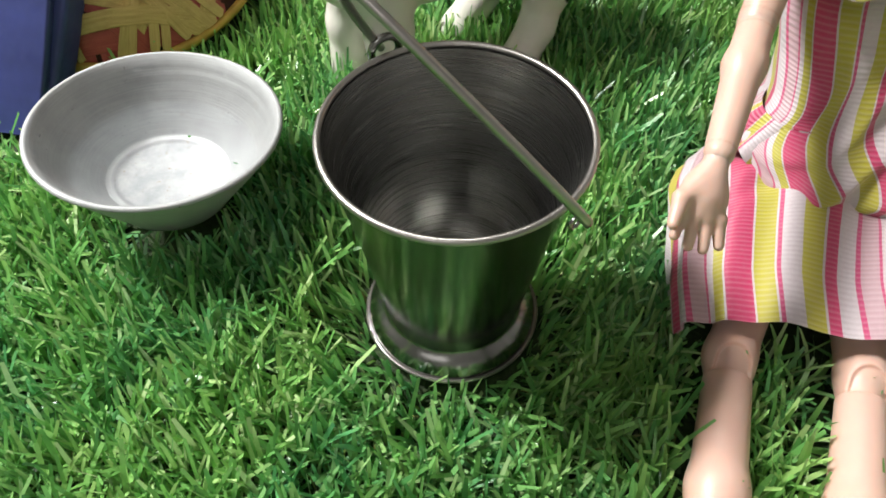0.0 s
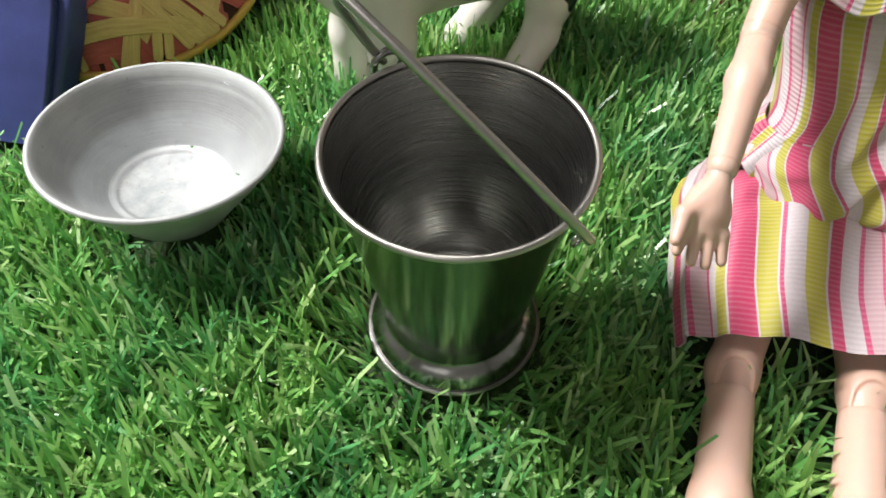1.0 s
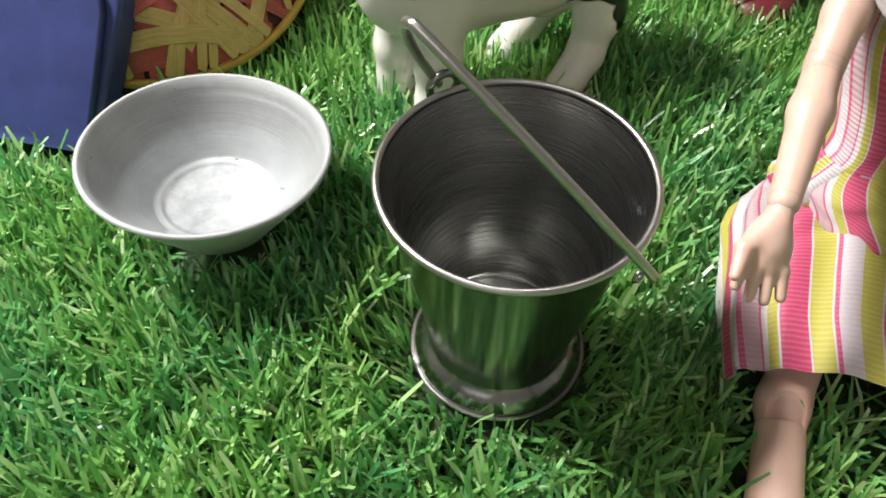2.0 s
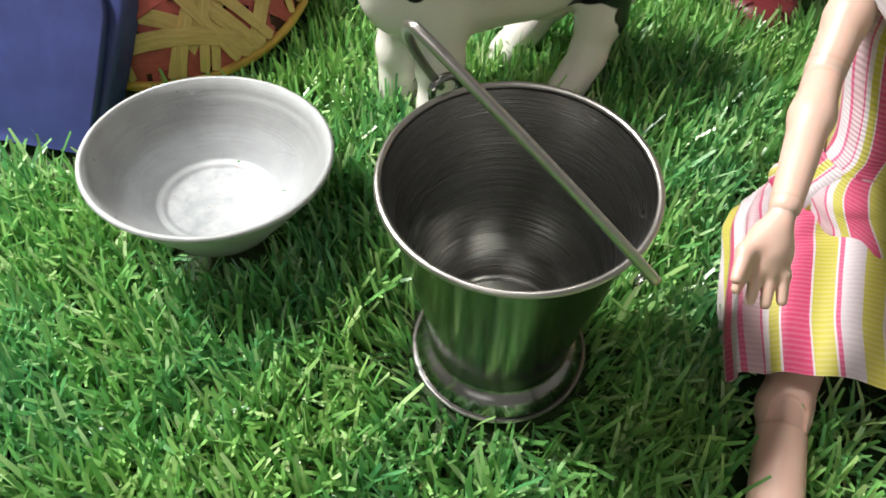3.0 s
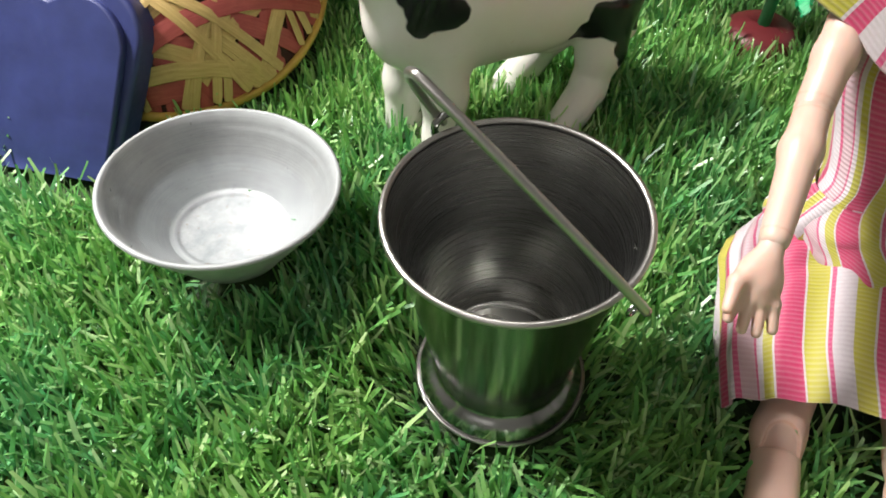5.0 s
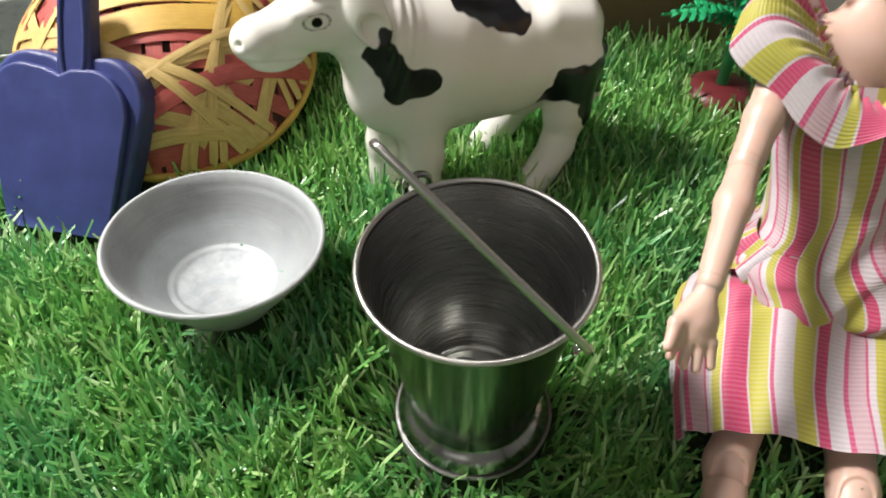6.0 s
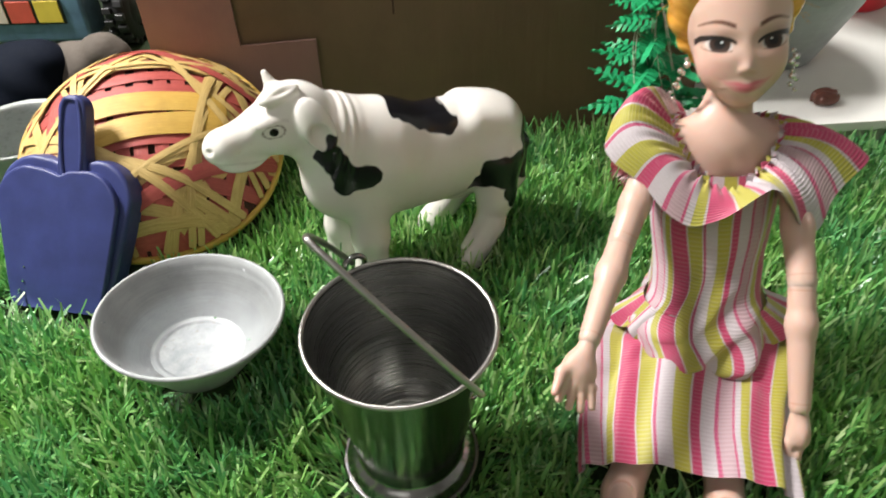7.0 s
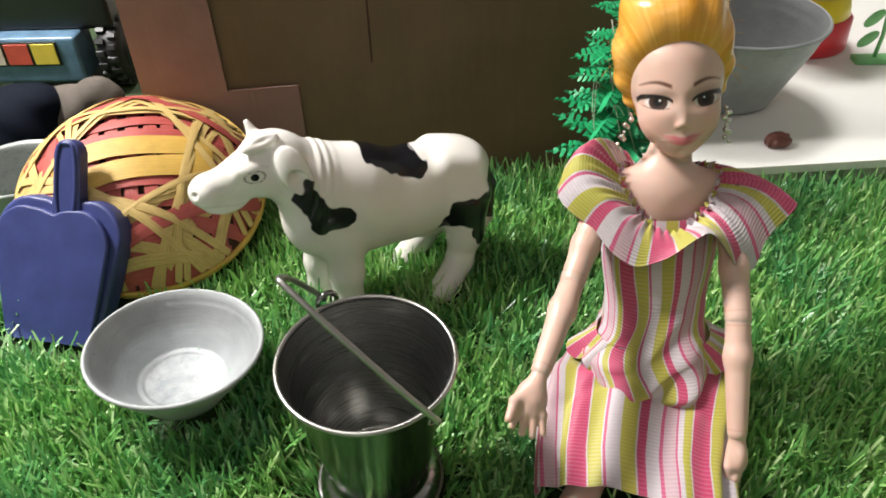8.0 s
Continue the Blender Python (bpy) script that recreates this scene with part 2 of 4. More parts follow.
# ---- mesh helpers ----
def mesh_from(name, verts, faces, mats, index=None, smooth=True, attrs=None):
    me = bpy.data.meshes.new(name)
    verts = np.asarray(verts, float)
    me.from_pydata(verts.tolist(), [], [list(map(int, f)) for f in faces])
    for m in mats:
        me.materials.append(m)
    if index is not None:
        me.polygons.foreach_set("material_index", np.asarray(index, np.int32))
    me.polygons.foreach_set("use_smooth", np.full(len(me.polygons), smooth))
    for key, values in (attrs or {}).items():
        me.attributes.new(key, "FLOAT", "POINT").data.foreach_set("value", np.asarray(values, np.float32))
    me.update()
    return me


def part(name, data, material, parent=None, label="", smooth=True, attrs=None, at=None):
    """One mesh object from (verts, faces) or a bmesh, under a thing or a part."""
    if isinstance(data, bmesh.types.BMesh):
        me = bpy.data.meshes.new(name)
        data.to_mesh(me)
        data.free()
        me.materials.append(material)
        me.polygons.foreach_set("use_smooth", np.full(len(me.polygons), smooth))
    else:
        me = mesh_from(name, data[0], data[1], [material], None, smooth, attrs)
    ob = new(name, me)
    ob.parent = parent
    if at is not None:
        ob.matrix_basis = at
    if label:
        ob["label"] = label
    return ob


def thing(name, m, label, category, group="", kind=""):
    ob = new(name)
    ob.empty_display_size = 0.01
    ob.matrix_basis = m
    return tagged(ob, label, category, group, kind)


def lathe(profile, n=96):
    """Turn (r, z) pairs round the z axis."""
    verts, faces = [], []
    for i in range(n):
        a = 2 * math.pi * i / n
        verts += [(r * math.cos(a), r * math.sin(a), z) for r, z in profile]
    k = len(profile)
    for i in range(n):
        j = (i + 1) % n
        faces += [(i * k + p, j * k + p, j * k + p + 1, i * k + p + 1) for p in range(k - 1)]
    return verts, faces


def smooth_profile(points, steps=6):
    """Catmull-Rom through the given (r, z) pairs."""
    p = np.array(points, float)
    p = np.vstack([2 * p[0] - p[1], p, 2 * p[-1] - p[-2]])
    out = []
    for i in range(1, len(p) - 2):
        for s in range(steps):
            t = s / steps
            a, b, c, d = p[i - 1], p[i], p[i + 1], p[i + 2]
            out.append(0.5 * (2 * b + (c - a) * t + (2 * a - 5 * b + 4 * c - d) * t * t + (3 * b - a - 3 * c + d) * t ** 3))
    out.append(p[-2])
    return [tuple(x) for x in out]


def tube(path, radii, n=12, cap=True):
    """A round rod along a path of points."""
    path = np.array(path, float)
    if np.isscalar(radii):
        radii = [radii] * len(path)
    d = np.gradient(path, axis=0)
    d /= np.linalg.norm(d, axis=1)[:, None] + 1e-12
    side = np.cross(d[0], (0.3, 0.2, 0.93))
    verts, faces = [], []
    for i, p in enumerate(path):
        side = side - d[i] * (side @ d[i])
        side /= np.linalg.norm(side) + 1e-12
        up = np.cross(d[i], side)
        for j in range(n):
            a = 2 * math.pi * j / n
            verts.append(p + radii[i] * (math.cos(a) * side + math.sin(a) * up))
    for i in range(len(path) - 1):
        for j in range(n):
            k = (j + 1) % n
            faces.append((i * n + j, i * n + k, (i + 1) * n + k, (i + 1) * n + j))
    if cap:
        faces.append(tuple(range(n))[::-1])
        faces.append(tuple((len(path) - 1) * n + j for j in range(n)))
    return verts, faces


def box(sx, sy, sz, bevel=0.0, segs=2, at=(0, 0, 0)):
    bm = bmesh.new()
    bmesh.ops.create_cube(bm, size=1.0, matrix=Matrix.Translation(at) @ Matrix.Diagonal((sx, sy, sz, 1)))
    if bevel:
        bmesh.ops.bevel(bm, geom=bm.edges[:], offset=bevel, segments=segs, profile=0.7, affect="EDGES")
    return bm


def slab(outline, thick, bevel=0.0, segs=2):
    """A plate from an outline in x, z, its thickness along y, edges rounded."""
    bm = bmesh.new()
    a = [bm.verts.new((x, 0.0, z)) for x, z in outline]
    f = bm.faces.new(a)
    ext = bmesh.ops.extrude_face_region(bm, geom=[f])
    bmesh.ops.translate(bm, vec=(0, thick, 0), verts=[v for v in ext["geom"] if isinstance(v, bmesh.types.BMVert)])
    bmesh.ops.recalc_face_normals(bm, faces=bm.faces[:])
    if bevel:
        rim = [e for e in bm.edges if abs(e.verts[0].co.y - e.verts[1].co.y) < 1e-9]
        bmesh.ops.bevel(bm, geom=rim, offset=bevel, segments=segs, profile=0.7, affect="EDGES")
    return bm


# ---- solid shapes by distance fields ----
def ell(p, c, r, rot=None):
    q = p - np.array(c, np.float32)
    if rot is not None:
        q = q @ np.array(Euler([radians(a) for a in rot]).to_matrix(), np.float32)
    r = np.array(r, np.float32)
    k0 = np.linalg.norm(q / r, axis=-1)
    k1 = np.linalg.norm(q / (r * r), axis=-1) + 1e-9
    return k0 * (k0 - 1) / k1


def cone(p, a, b, ra, rb):
    a, b = np.array(a, np.float32), np.array(b, np.float32)
    ab = b - a
    t = np.clip(((p - a) @ ab) / (ab @ ab), 0, 1)
    return np.linalg.norm(p - a - t[..., None] * ab, axis=-1) - (ra + (rb - ra) * t)


def chain(p, points, radii, k=0.003):
    d = None
    for i in range(len(points) - 1):
        e = cone(p, points[i], points[i + 1], radii[i], radii[i + 1])
        d = e if d is None else smin(d, e, k)
    return d


def smin(a, b, k):
    h = np.clip(0.5 + 0.5 * (b - a) / k, 0, 1)
    return b + (a - b) * h - k * h * (1 - h)


def smax(a, b, k):
    return -smin(-a, -b, k)


def iso(f, lo, hi, h):
    """The surface f = 0 as quads, with one vertex in each cell that it crosses."""
    lo = np.array(lo, float)
    n = np.ceil((np.array(hi) - lo) / h).astype(int) + 1
    axes = [lo[i] + h * np.arange(n[i]) for i in range(3)]
    grid = np.stack(np.meshgrid(*axes, indexing="ij"), -1).astype(np.float32)
    d = f(grid)
    s = d < 0
    c = [s[i:n[0] - 1 + i, j:n[1] - 1 + j, k:n[2] - 1 + k] for i in (0, 1) for j in (0, 1) for k in (0, 1)]
    count = sum(x.astype(np.int8) for x in c)
    cells = np.argwhere((count > 0) & (count < 8))
    ids = np.full(n - 1, -1)
    ids[tuple(cells.T)] = np.arange(len(cells))
    acc, num = np.zeros((len(cells), 3)), np.zeros(len(cells))
    corner = [np.array(o) for o in [(i, j, k) for i in (0, 1) for j in (0, 1) for k in (0, 1)]]
    for a in corner:
        for ax in range(3):
            if a[ax] == 0:
                b = a.copy()
                b[ax] = 1
                da, db = d[tuple((cells + a).T)], d[tuple((cells + b).T)]
                m = (da < 0) != (db < 0)
                t = np.where(m, da / np.where(m, da - db, 1), 0)
                acc[m] += (a + t[:, None] * (b - a))[m]
                num[m] += 1
    verts = lo + h * (cells + acc / num[:, None])
    e = h * 0.3
    g = np.stack([f((verts + np.eye(3)[i] * e).astype(np.float32)) - f((verts - np.eye(3)[i] * e).astype(np.float32)) for i in range(3)], -1) / (2 * e)
    v0 = f(verts.astype(np.float32))
    step = (v0 / ((g * g).sum(-1) + 1e-9))[:, None] * g
    verts = verts - np.clip(step, -0.5 * h, 0.5 * h)
    faces = []
    for ax in range(3):
        u, w = (ax + 1) % 3, (ax + 2) % 3
        a = s.take(range(n[ax] - 1), ax)
        b = s.take(range(1, n[ax]), ax)
        edges = np.argwhere(a != b)
        edges = edges[(edges[:, u] > 0) & (edges[:, w] > 0) & (edges[:, u] < n[u] - 1) & (edges[:, w] < n[w] - 1)]
        du, dw = np.eye(3, dtype=int)[u], np.eye(3, dtype=int)[w]
        q = np.stack([ids[tuple((edges - du * i - dw * j).T)] for i, j in ((1, 1), (0, 1), (0, 0), (1, 0))], 1)
        flip = ~s[tuple(edges.T)]
        q[flip] = q[flip][:, ::-1]
        faces.append(q)
    return verts, np.vstack(faces)


class Soup:
    """Surfaces gathered into one mesh, with a paint index and point attributes."""

    def __init__(self):
        self.v, self.f, self.i, self.a, self.n = [], [], [], {}, 0

    def add(self, verts, faces, index, **attrs):
        verts = np.asarray(verts, float)
        self.v.append(verts)
        self.f += [[int(x) + self.n for x in q] for q in faces]
        self.i += [index] * len(faces)
        for key, values in attrs.items():
            self.a.setdefault(key, []).append((self.n, np.broadcast_to(values, len(verts))))
        self.n += len(verts)

    def mesh(self, name, mats, base, blank=1.0):
        out = {}
        for key, runs in self.a.items():
            arr = np.full(self.n, blank)
            for start, values in runs:
                arr[start:start + len(values)] = values
            out[key] = arr
        return mesh_from(name, np.vstack(self.v) - np.array(base), self.f, mats, self.i, True, out)


def sheet(p, wrap=False):
    """Faces of a grid of points p[row][column]."""
    rows, cols = p.shape[:2]
    faces = []
    for i in range(rows - 1):
        for j in range(cols if wrap else cols - 1):
            k = (j + 1) % cols
            faces.append((i * cols + j, i * cols + k, (i + 1) * cols + k, (i + 1) * cols + j))
    return p.reshape(-1, 3), faces


# ---- the room and the ground ----
def structure(name, bm, material, label, category, m=None):
    ob = part(name, bm, material, None, "", False, at=m)
    return tagged(ob, label, category, "", "structure")


structure("floor", box(3.4, 3.6, 0.04, at=(0, 0.2, -0.030)), FLOOR_TILE, "plain brown room floor under the grass mat", "floor")
structure("wall_north", box(3.4, 0.1, 2.5, at=(0, 2.05, 1.24)), WALL_PAINT, "plain cream painted room wall", "wall")
structure("wall_south", box(3.4, 0.1, 2.5, at=(0, -1.65, 1.24)), WALL_PAINT, "plain cream painted room wall", "wall")
structure("wall_west", box(0.1, 3.8, 2.5, at=(-1.75, 0.2, 1.24)), WALL_PAINT, "plain cream painted room wall", "wall")
structure("wall_east", box(0.1, 3.8, 2.5, at=(1.75, 0.2, 1.24)), WALL_PAINT, "plain cream painted room wall", "wall")
structure("ceiling", box(3.6, 3.8, 0.1, at=(0, 0.2, 2.54)), WALL_PAINT, "plain pale room ceiling", "ceiling")
structure("ground", box(1.30, 1.10, 0.010, 0.002, 1, at=(0.05, 0.13, -0.005)), BACKING,
          "dark green backing sheet of an artificial grass mat", "ground")


# ---- steel bucket ----
BUCKET = pose(0.0027, 0.1360, 0.0050, 2.3, 0.3, 0)


def build_bucket():
    pail = thing("steel_bucket", BUCKET, "small polished steel bucket, thin handle leaning over its rim", "bucket")
    outer = smooth_profile([(0.0202, 0.0085), (0.0212, 0.0150), (0.0240, 0.0330), (0.0272, 0.0520), (0.0302, 0.0670), (0.0320, 0.0745)], 5)
    inner = [(r - 0.0007, z) for r, z in outer[::-1]] + [(0.0180, 0.0092), (0.0172, 0.0098), (0.0, 0.0098)]
    part("body", lathe(outer, 128), STEEL, pail)
    part("inner_wall", lathe(inner, 128), STEEL_INSIDE, pail, "dark brushed steel inside")
    bead = [(0.0322 + 0.0009 * math.cos(a), 0.0752 + 0.0009 * math.sin(a)) for a in np.linspace(0, 2 * math.pi, 13)]
    part("rim", lathe(bead, 128), STEEL_WIRE, pail, "bright rolled steel rim")
    foot = smooth_profile([(0.0200, 0.0090), (0.0206, 0.0078), (0.0232, 0.0058), (0.0248, 0.0036), (0.0254, 0.0014), (0.0258, 0.0006),
                           (0.0262, 0.0012), (0.0260, 0.0022), (0.0254, 0.0026)], 4)
    under = [(0.0253, 0.0002), (0.0200, 0.0010), (0.0, 0.0012)]
    part("foot", lathe(foot[:-4] + under, 128), STEEL, pail, "flared shiny steel foot ring")
    hem = [(0.0258 + 0.0006 * math.cos(a), 0.0015 + 0.0006 * math.sin(a)) for a in np.linspace(0, 2 * math.pi, 11)]
    part("foot_rim", lathe(hem, 128), STEEL_WIRE, pail, "bright rolled edge of the foot")

    inv = BUCKET.inverted()
    a, b = Vector((-0.0159, 0.1655, 0.0798)), Vector((0.0297, 0.1029, 0.0823))
    mid, e = (a + b) / 2, (b - a).normalized()
    half = (b - a).length / 2
    up = (Vector((0, 0, 1)) - e * e.z).normalized()
    side = e.cross(up)
    lean = radians(31.2)
    u = up * math.cos(lean) + side * math.sin(lean)
    path = []
    for s in np.linspace(0.02, math.pi - 0.02, 70):
        c, q = math.cos(s), math.sin(s)
        c = math.copysign(abs(c) ** 1.63, c)
        q = q ** 1.44
        path.append(inv @ (mid + e * (half * c - 0.0033 * q) + u * (0.0540 * q)))
    handle = part("handle", tube(path, 0.00115, 12), STEEL_WIRE, pail, "thin bent steel rod handle")
    for end, size, wire, sink in ((a, 0.0040, 0.0011, 0.0022), (b, 0.0016, 0.0005, 0.0032)):
        c = inv @ end
        out = Vector((c.x, c.y, 0)).normalized()
        ring = []
        for t in np.linspace(0, 2 * math.pi, 25):
            ring.append(c - out * sink + out.cross(Vector((0, 0, 1))) * (size * math.cos(t)) + Vector((0, 0, size * math.sin(t) + (0.0010 if size > 0.003 else -0.0025))))
        part("lug", tube(ring, wire, 8, False), STEEL, pail, "steel loop that holds the handle")
    # a few drops of water on the inner wall
    for ang, h, r in ((2.16, 0.0376, 0.0010), (1.60, 0.0343, 0.0008), (1.73, 0.0350, 0.0004), (2.93, 0.0502, 0.0008), (3.06, 0.0463, 0.0006), (0.10, 0.0649, 0.0008),
                      (-0.11, 0.0683, 0.0008), (0.03, 0.0640, 0.0005), (0.99, 0.0469, 0.0005), (0.72, 0.0250, 0.0009), (1.10, 0.0312, 0.0005)):
        wall = 0.0213 + (h - 0.015) * 0.182 - 0.0008 - 0.45 * r
        bm = bmesh.new()
        bmesh.ops.create_uvsphere(bm, u_segments=14, v_segments=8, radius=r * 1.5)
        drop = part("water_drop", bm, DROP, None, "", True,
                    at=BUCKET @ Matrix.Translation((wall * math.cos(ang), wall * math.sin(ang), h)) @ Matrix.Diagonal((1, 1, 0.8, 1)))
        tagged(drop, "clear water drop clinging to the bucket's inner wall", "water drop", "drops in the bucket")


build_bucket()


# ---- aluminium bowl with water ----
BOWL = pose(-0.0896, 0.1761, 0.0153, -2.7, 4.0, 0)


def bowl_shell(rim, base, h):
    """Outer and inner profile of a spun bowl with a stepped band under its rolled lip."""
    s = rim - base
    outer = [(0.0, 0.012), (base * 0.82, 0.012), (base * 0.94, 0.04), (base, 0.11), (base + s * 0.76, 0.74), (base + s * 0.86, 0.85), (base + s * 0.97, 0.94), (rim, 0.966)]
    inner = [(rim + 0.0002, 0.985), (rim, 1.004), (rim - 0.0006, 1.012), (rim - 0.0013, 1.0), (base + s * 0.855, 0.905), (base + s * 0.830, 0.885), (base + s * 0.812, 0.845),
             (base + s * 0.778, 0.825), (base + s * 0.755, 0.785), (base + s * 0.700, 0.735), (base + s * 0.690, 0.715), (base - 0.0006, 0.145), (base - 0.0013, 0.112), (base - 0.0024, 0.120),
             (base - 0.0036, 0.082), (base - 0.0050, 0.066), (0.0, 0.066)]
    return lathe([(r, z * h) for r, z in outer + inner], 128)


def rolled_bowl(name, m, rim, base, h, wire, label, category):
    """A spun bowl and the rolled bead round its mouth."""
    pan = thing(name, m, label, category)
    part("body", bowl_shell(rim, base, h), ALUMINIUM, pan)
    bead = [(rim - 0.0003 + wire * math.cos(a), h * 0.985 + wire * math.sin(a)) for a in np.linspace(0, 2 * math.pi, 13)]
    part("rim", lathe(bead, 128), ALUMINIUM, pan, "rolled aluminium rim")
    return pan


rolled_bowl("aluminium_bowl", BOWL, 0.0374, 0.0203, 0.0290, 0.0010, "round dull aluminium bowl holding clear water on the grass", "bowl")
water = part("water", lathe([(0.0284, 0.0156), (0.0274, 0.01552), (0.0262, 0.0155), (0.02, 0.0155), (0.01, 0.0155), (0.0, 0.0155)], 96), WATER, at=BOWL)
water.visible_shadow = False
tagged(water, "clear still water in the aluminium bowl", "water")
for ang, r in ((2.0, 0.0009), (3.3, 0.0008), (1.15, 0.0007), (4.1, 0.0006)):
    bm = bmesh.new()
    bmesh.ops.create_uvsphere(bm, u_segments=14, v_segments=8, radius=r)
    drop = part("water_drop", bm, DROP, None, "", True,
                at=BOWL @ Matrix.Translation((0.0345 * math.cos(ang), 0.0345 * math.sin(ang), 0.0262)) @ Matrix.Diagonal((1, 1, 0.75, 1)))
    drop.visible_shadow = False
    tagged(drop, "clear water drop clinging to the bowl's rim", "water drop", "drops on the bowl")


# ---- toy cow ----
def build_cow():
    o, a = np.array((0.010, 0.262, 0.0)), radians(25.6)
    fw = np.array((-math.cos(a), -math.sin(a), 0))
    nn = np.array((math.sin(a), -math.cos(a), 0))

    def solid(p):
        q = np.concatenate([p[..., :1], np.abs(p[..., 1:2]), p[..., 2:]], -1)
        d = ell(p, (0.029, 0, 0.0690), (0.0255, 0.0192, 0.0285))
        d = smin(d, ell(p, (0.046, 0, 0.0660), (0.0175, 0.0158, 0.0220)), 0.010)
        d = smin(d, ell(p, (0.000, 0, 0.0645), (0.042, 0.0196, 0.0255)), 0.010)
        d = smin(d, ell(p, (-0.026, 0, 0.0680), (0.0180, 0.0170, 0.0195)), 0.008)
        d = smin(d, ell(p, (-0.0335, 0, 0.0720), (0.0115, 0.0130, 0.0120)), 0.004)
        d = smin(d, chain(q, [(-0.018, 0.0085, 0.0800), (-0.0310, 0.0085, 0.0755)], [0.0078, 0.0082], 0.003), 0.004)
        neck = chain(p, [(0.028, 0, 0.076), (0.0475, 0, 0.0875), (0.0625, 0.001, 0.0980)], [0.0205, 0.0165, 0.0135], 0.006)
        s = p[..., 0] + 0.30 * (p[..., 2] - 0.090)
        fold = np.clip(1.3 - np.abs(s - 0.0450) / 0.0065, 0, 1)
        neck = neck - 0.00085 * np.abs(np.sin(s * 700.0)) * fold
        d = smin(d, neck, 0.008)
        drop = np.array((-0.0015, 0, -0.0026), np.float32)
        whole, p = p, p - drop
        head = chain(p, [(0.060, 0.001, 0.1045), (0.0745, 0.0025, 0.1020), (0.0925, 0.004, 0.0997)], [0.0122, 0.0102, 0.0070], 0.004)
        head = smin(head, ell(p, (0.0952, 0.0042, 0.0990), (0.0076, 0.0082, 0.0070)), 0.003)
        head = smin(head, ell(p, (0.0880, 0.004, 0.0915), (0.0100, 0.0064, 0.0050)), 0.004)
        head = smin(head, ell(p, (0.066, 0.001, 0.1110), (0.0105, 0.0100, 0.0075)), 0.004)
        head = smin(head, ell(p, (0.0758, 0.0098, 0.1080), (0.0058, 0.0032, 0.0024)), 0.0045)
        fold_horn = ell(p, (0.0690, 0.0068, 0.1172), (0.0088, 0.0036, 0.0026), (-38, 9, 6))
        head = smin(head, smax(fold_horn, -ell(p, (0.0670, 0.0085, 0.1196), (0.0060, 0.0012, 0.0012), (-38, 9, 6)), 0.0006), 0.0009)
        head = smin(head, cone(p, (0.0690, -0.0060, 0.1155), (0.0705, -0.0080, 0.1206), 0.0030, 0.0014), 0.002)
        for side in (1, -1):
            ear = ell(p, (0.0580, side * 0.0160, 0.1055 if side > 0 else 0.0985), (0.0066, 0.0036, 0.0122), (side * 20, 17, 0))
            ear = smax(ear, -ell(p, (0.0572, side * 0.0198, 0.1010), (0.0044, 0.0026, 0.0066), (side * 20, 17, 0)), 0.0012)
            head = smin(head, ear, 0.0018)
            head = smax(head, -ell(p, (0.1010, 0.0042 + side * 0.0048, 0.1012), (0.0018, 0.0014, 0.0012)), 0.001)
        p = whole
        d = smin(d, head, 0.0045)
        legs = chain(p, [(0.037, 0.0090, 0.056), (0.0385, 0.0120, 0.036), (0.0395, 0.0130, 0.018), (0.0405, 0.0135, 0.0075)], [0.0105, 0.0084, 0.0074, 0.0082], 0.004)
        legs = np.minimum(legs, chain(p, [(0.042, -0.0090, 0.056), (0.0458, -0.0110, 0.030), (0.0465, -0.0115, 0.0075)], [0.0105, 0.0078, 0.0080], 0.004))
        legs = np.minimum(legs, chain(p, [(-0.028, 0.0090, 0.060), (-0.0270, 0.0130, 0.040), (-0.0220, 0.0155, 0.0235), (-0.0165, 0.0165, 0.0155), (-0.0105, 0.0175, 0.0085)], [0.0145, 0.0090, 0.0066, 0.0062, 0.0074], 0.005))
        legs = np.minimum(legs, chain(p, [(-0.026, -0.0090, 0.060), (-0.0240, -0.0140, 0.036), (-0.0130, -0.0165, 0.0200), (-0.0050, -0.0180, 0.0085)], [0.0150, 0.0092, 0.0066, 0.0078], 0.005))
        d = smin(d, legs, 0.005)
        d = smin(d, ell(p, (-0.010, 0.000, 0.0425), (0.0100, 0.0090, 0.0060)), 0.004)
        d = smin(d, chain(p, [(-0.0420, 0, 0.070), (-0.0460, 0.003, 0.058), (-0.0430, 0.006, 0.040), (-0.0400, 0.007, 0.034)], [0.0040, 0.0034, 0.0034, 0.0020], 0.002), 0.002)
        return smax(d, 0.0045 - p[..., 2], 0.0015)

    verts, faces = iso(solid, (-0.060, -0.028, 0.000), (0.110, 0.030, 0.128), 0.0010)
    s, w, z = verts.T

    def blots(rows, k=0.0022):
        d = np.full(len(s), 1.0)
        for cs, cz, r in rows:
            d = smin(d, np.hypot(s - cs, z - cz) - r, k)
        return d

    shoulder = np.where(w > 0, blots([(0.0518, 0.0960, 0.0026), (0.0525, 0.0895, 0.0040), (0.0555, 0.0880, 0.0042), (0.0510, 0.0830, 0.0058), (0.0475, 0.0755, 0.0060),
                                      (0.0488, 0.0700, 0.0042), (0.0410, 0.0742, 0.0060), (0.0375, 0.0745, 0.0048)], 0.0030), 1.0)
    saddle = blots([(0.0205, 0.0960, 0.0026), (0.0150, 0.0950, 0.0044), (0.0090, 0.0915, 0.0054), (0.0030, 0.0885, 0.0058), (-0.0020, 0.0852, 0.0044), (-0.0050, 0.0862, 0.0034),
                    (0.0000, 0.0950, 0.0055), (-0.0070, 0.0945, 0.0042)])
    saddle = np.maximum(saddle, 0.0036 - np.hypot(s + 0.0085, z - 0.0900))
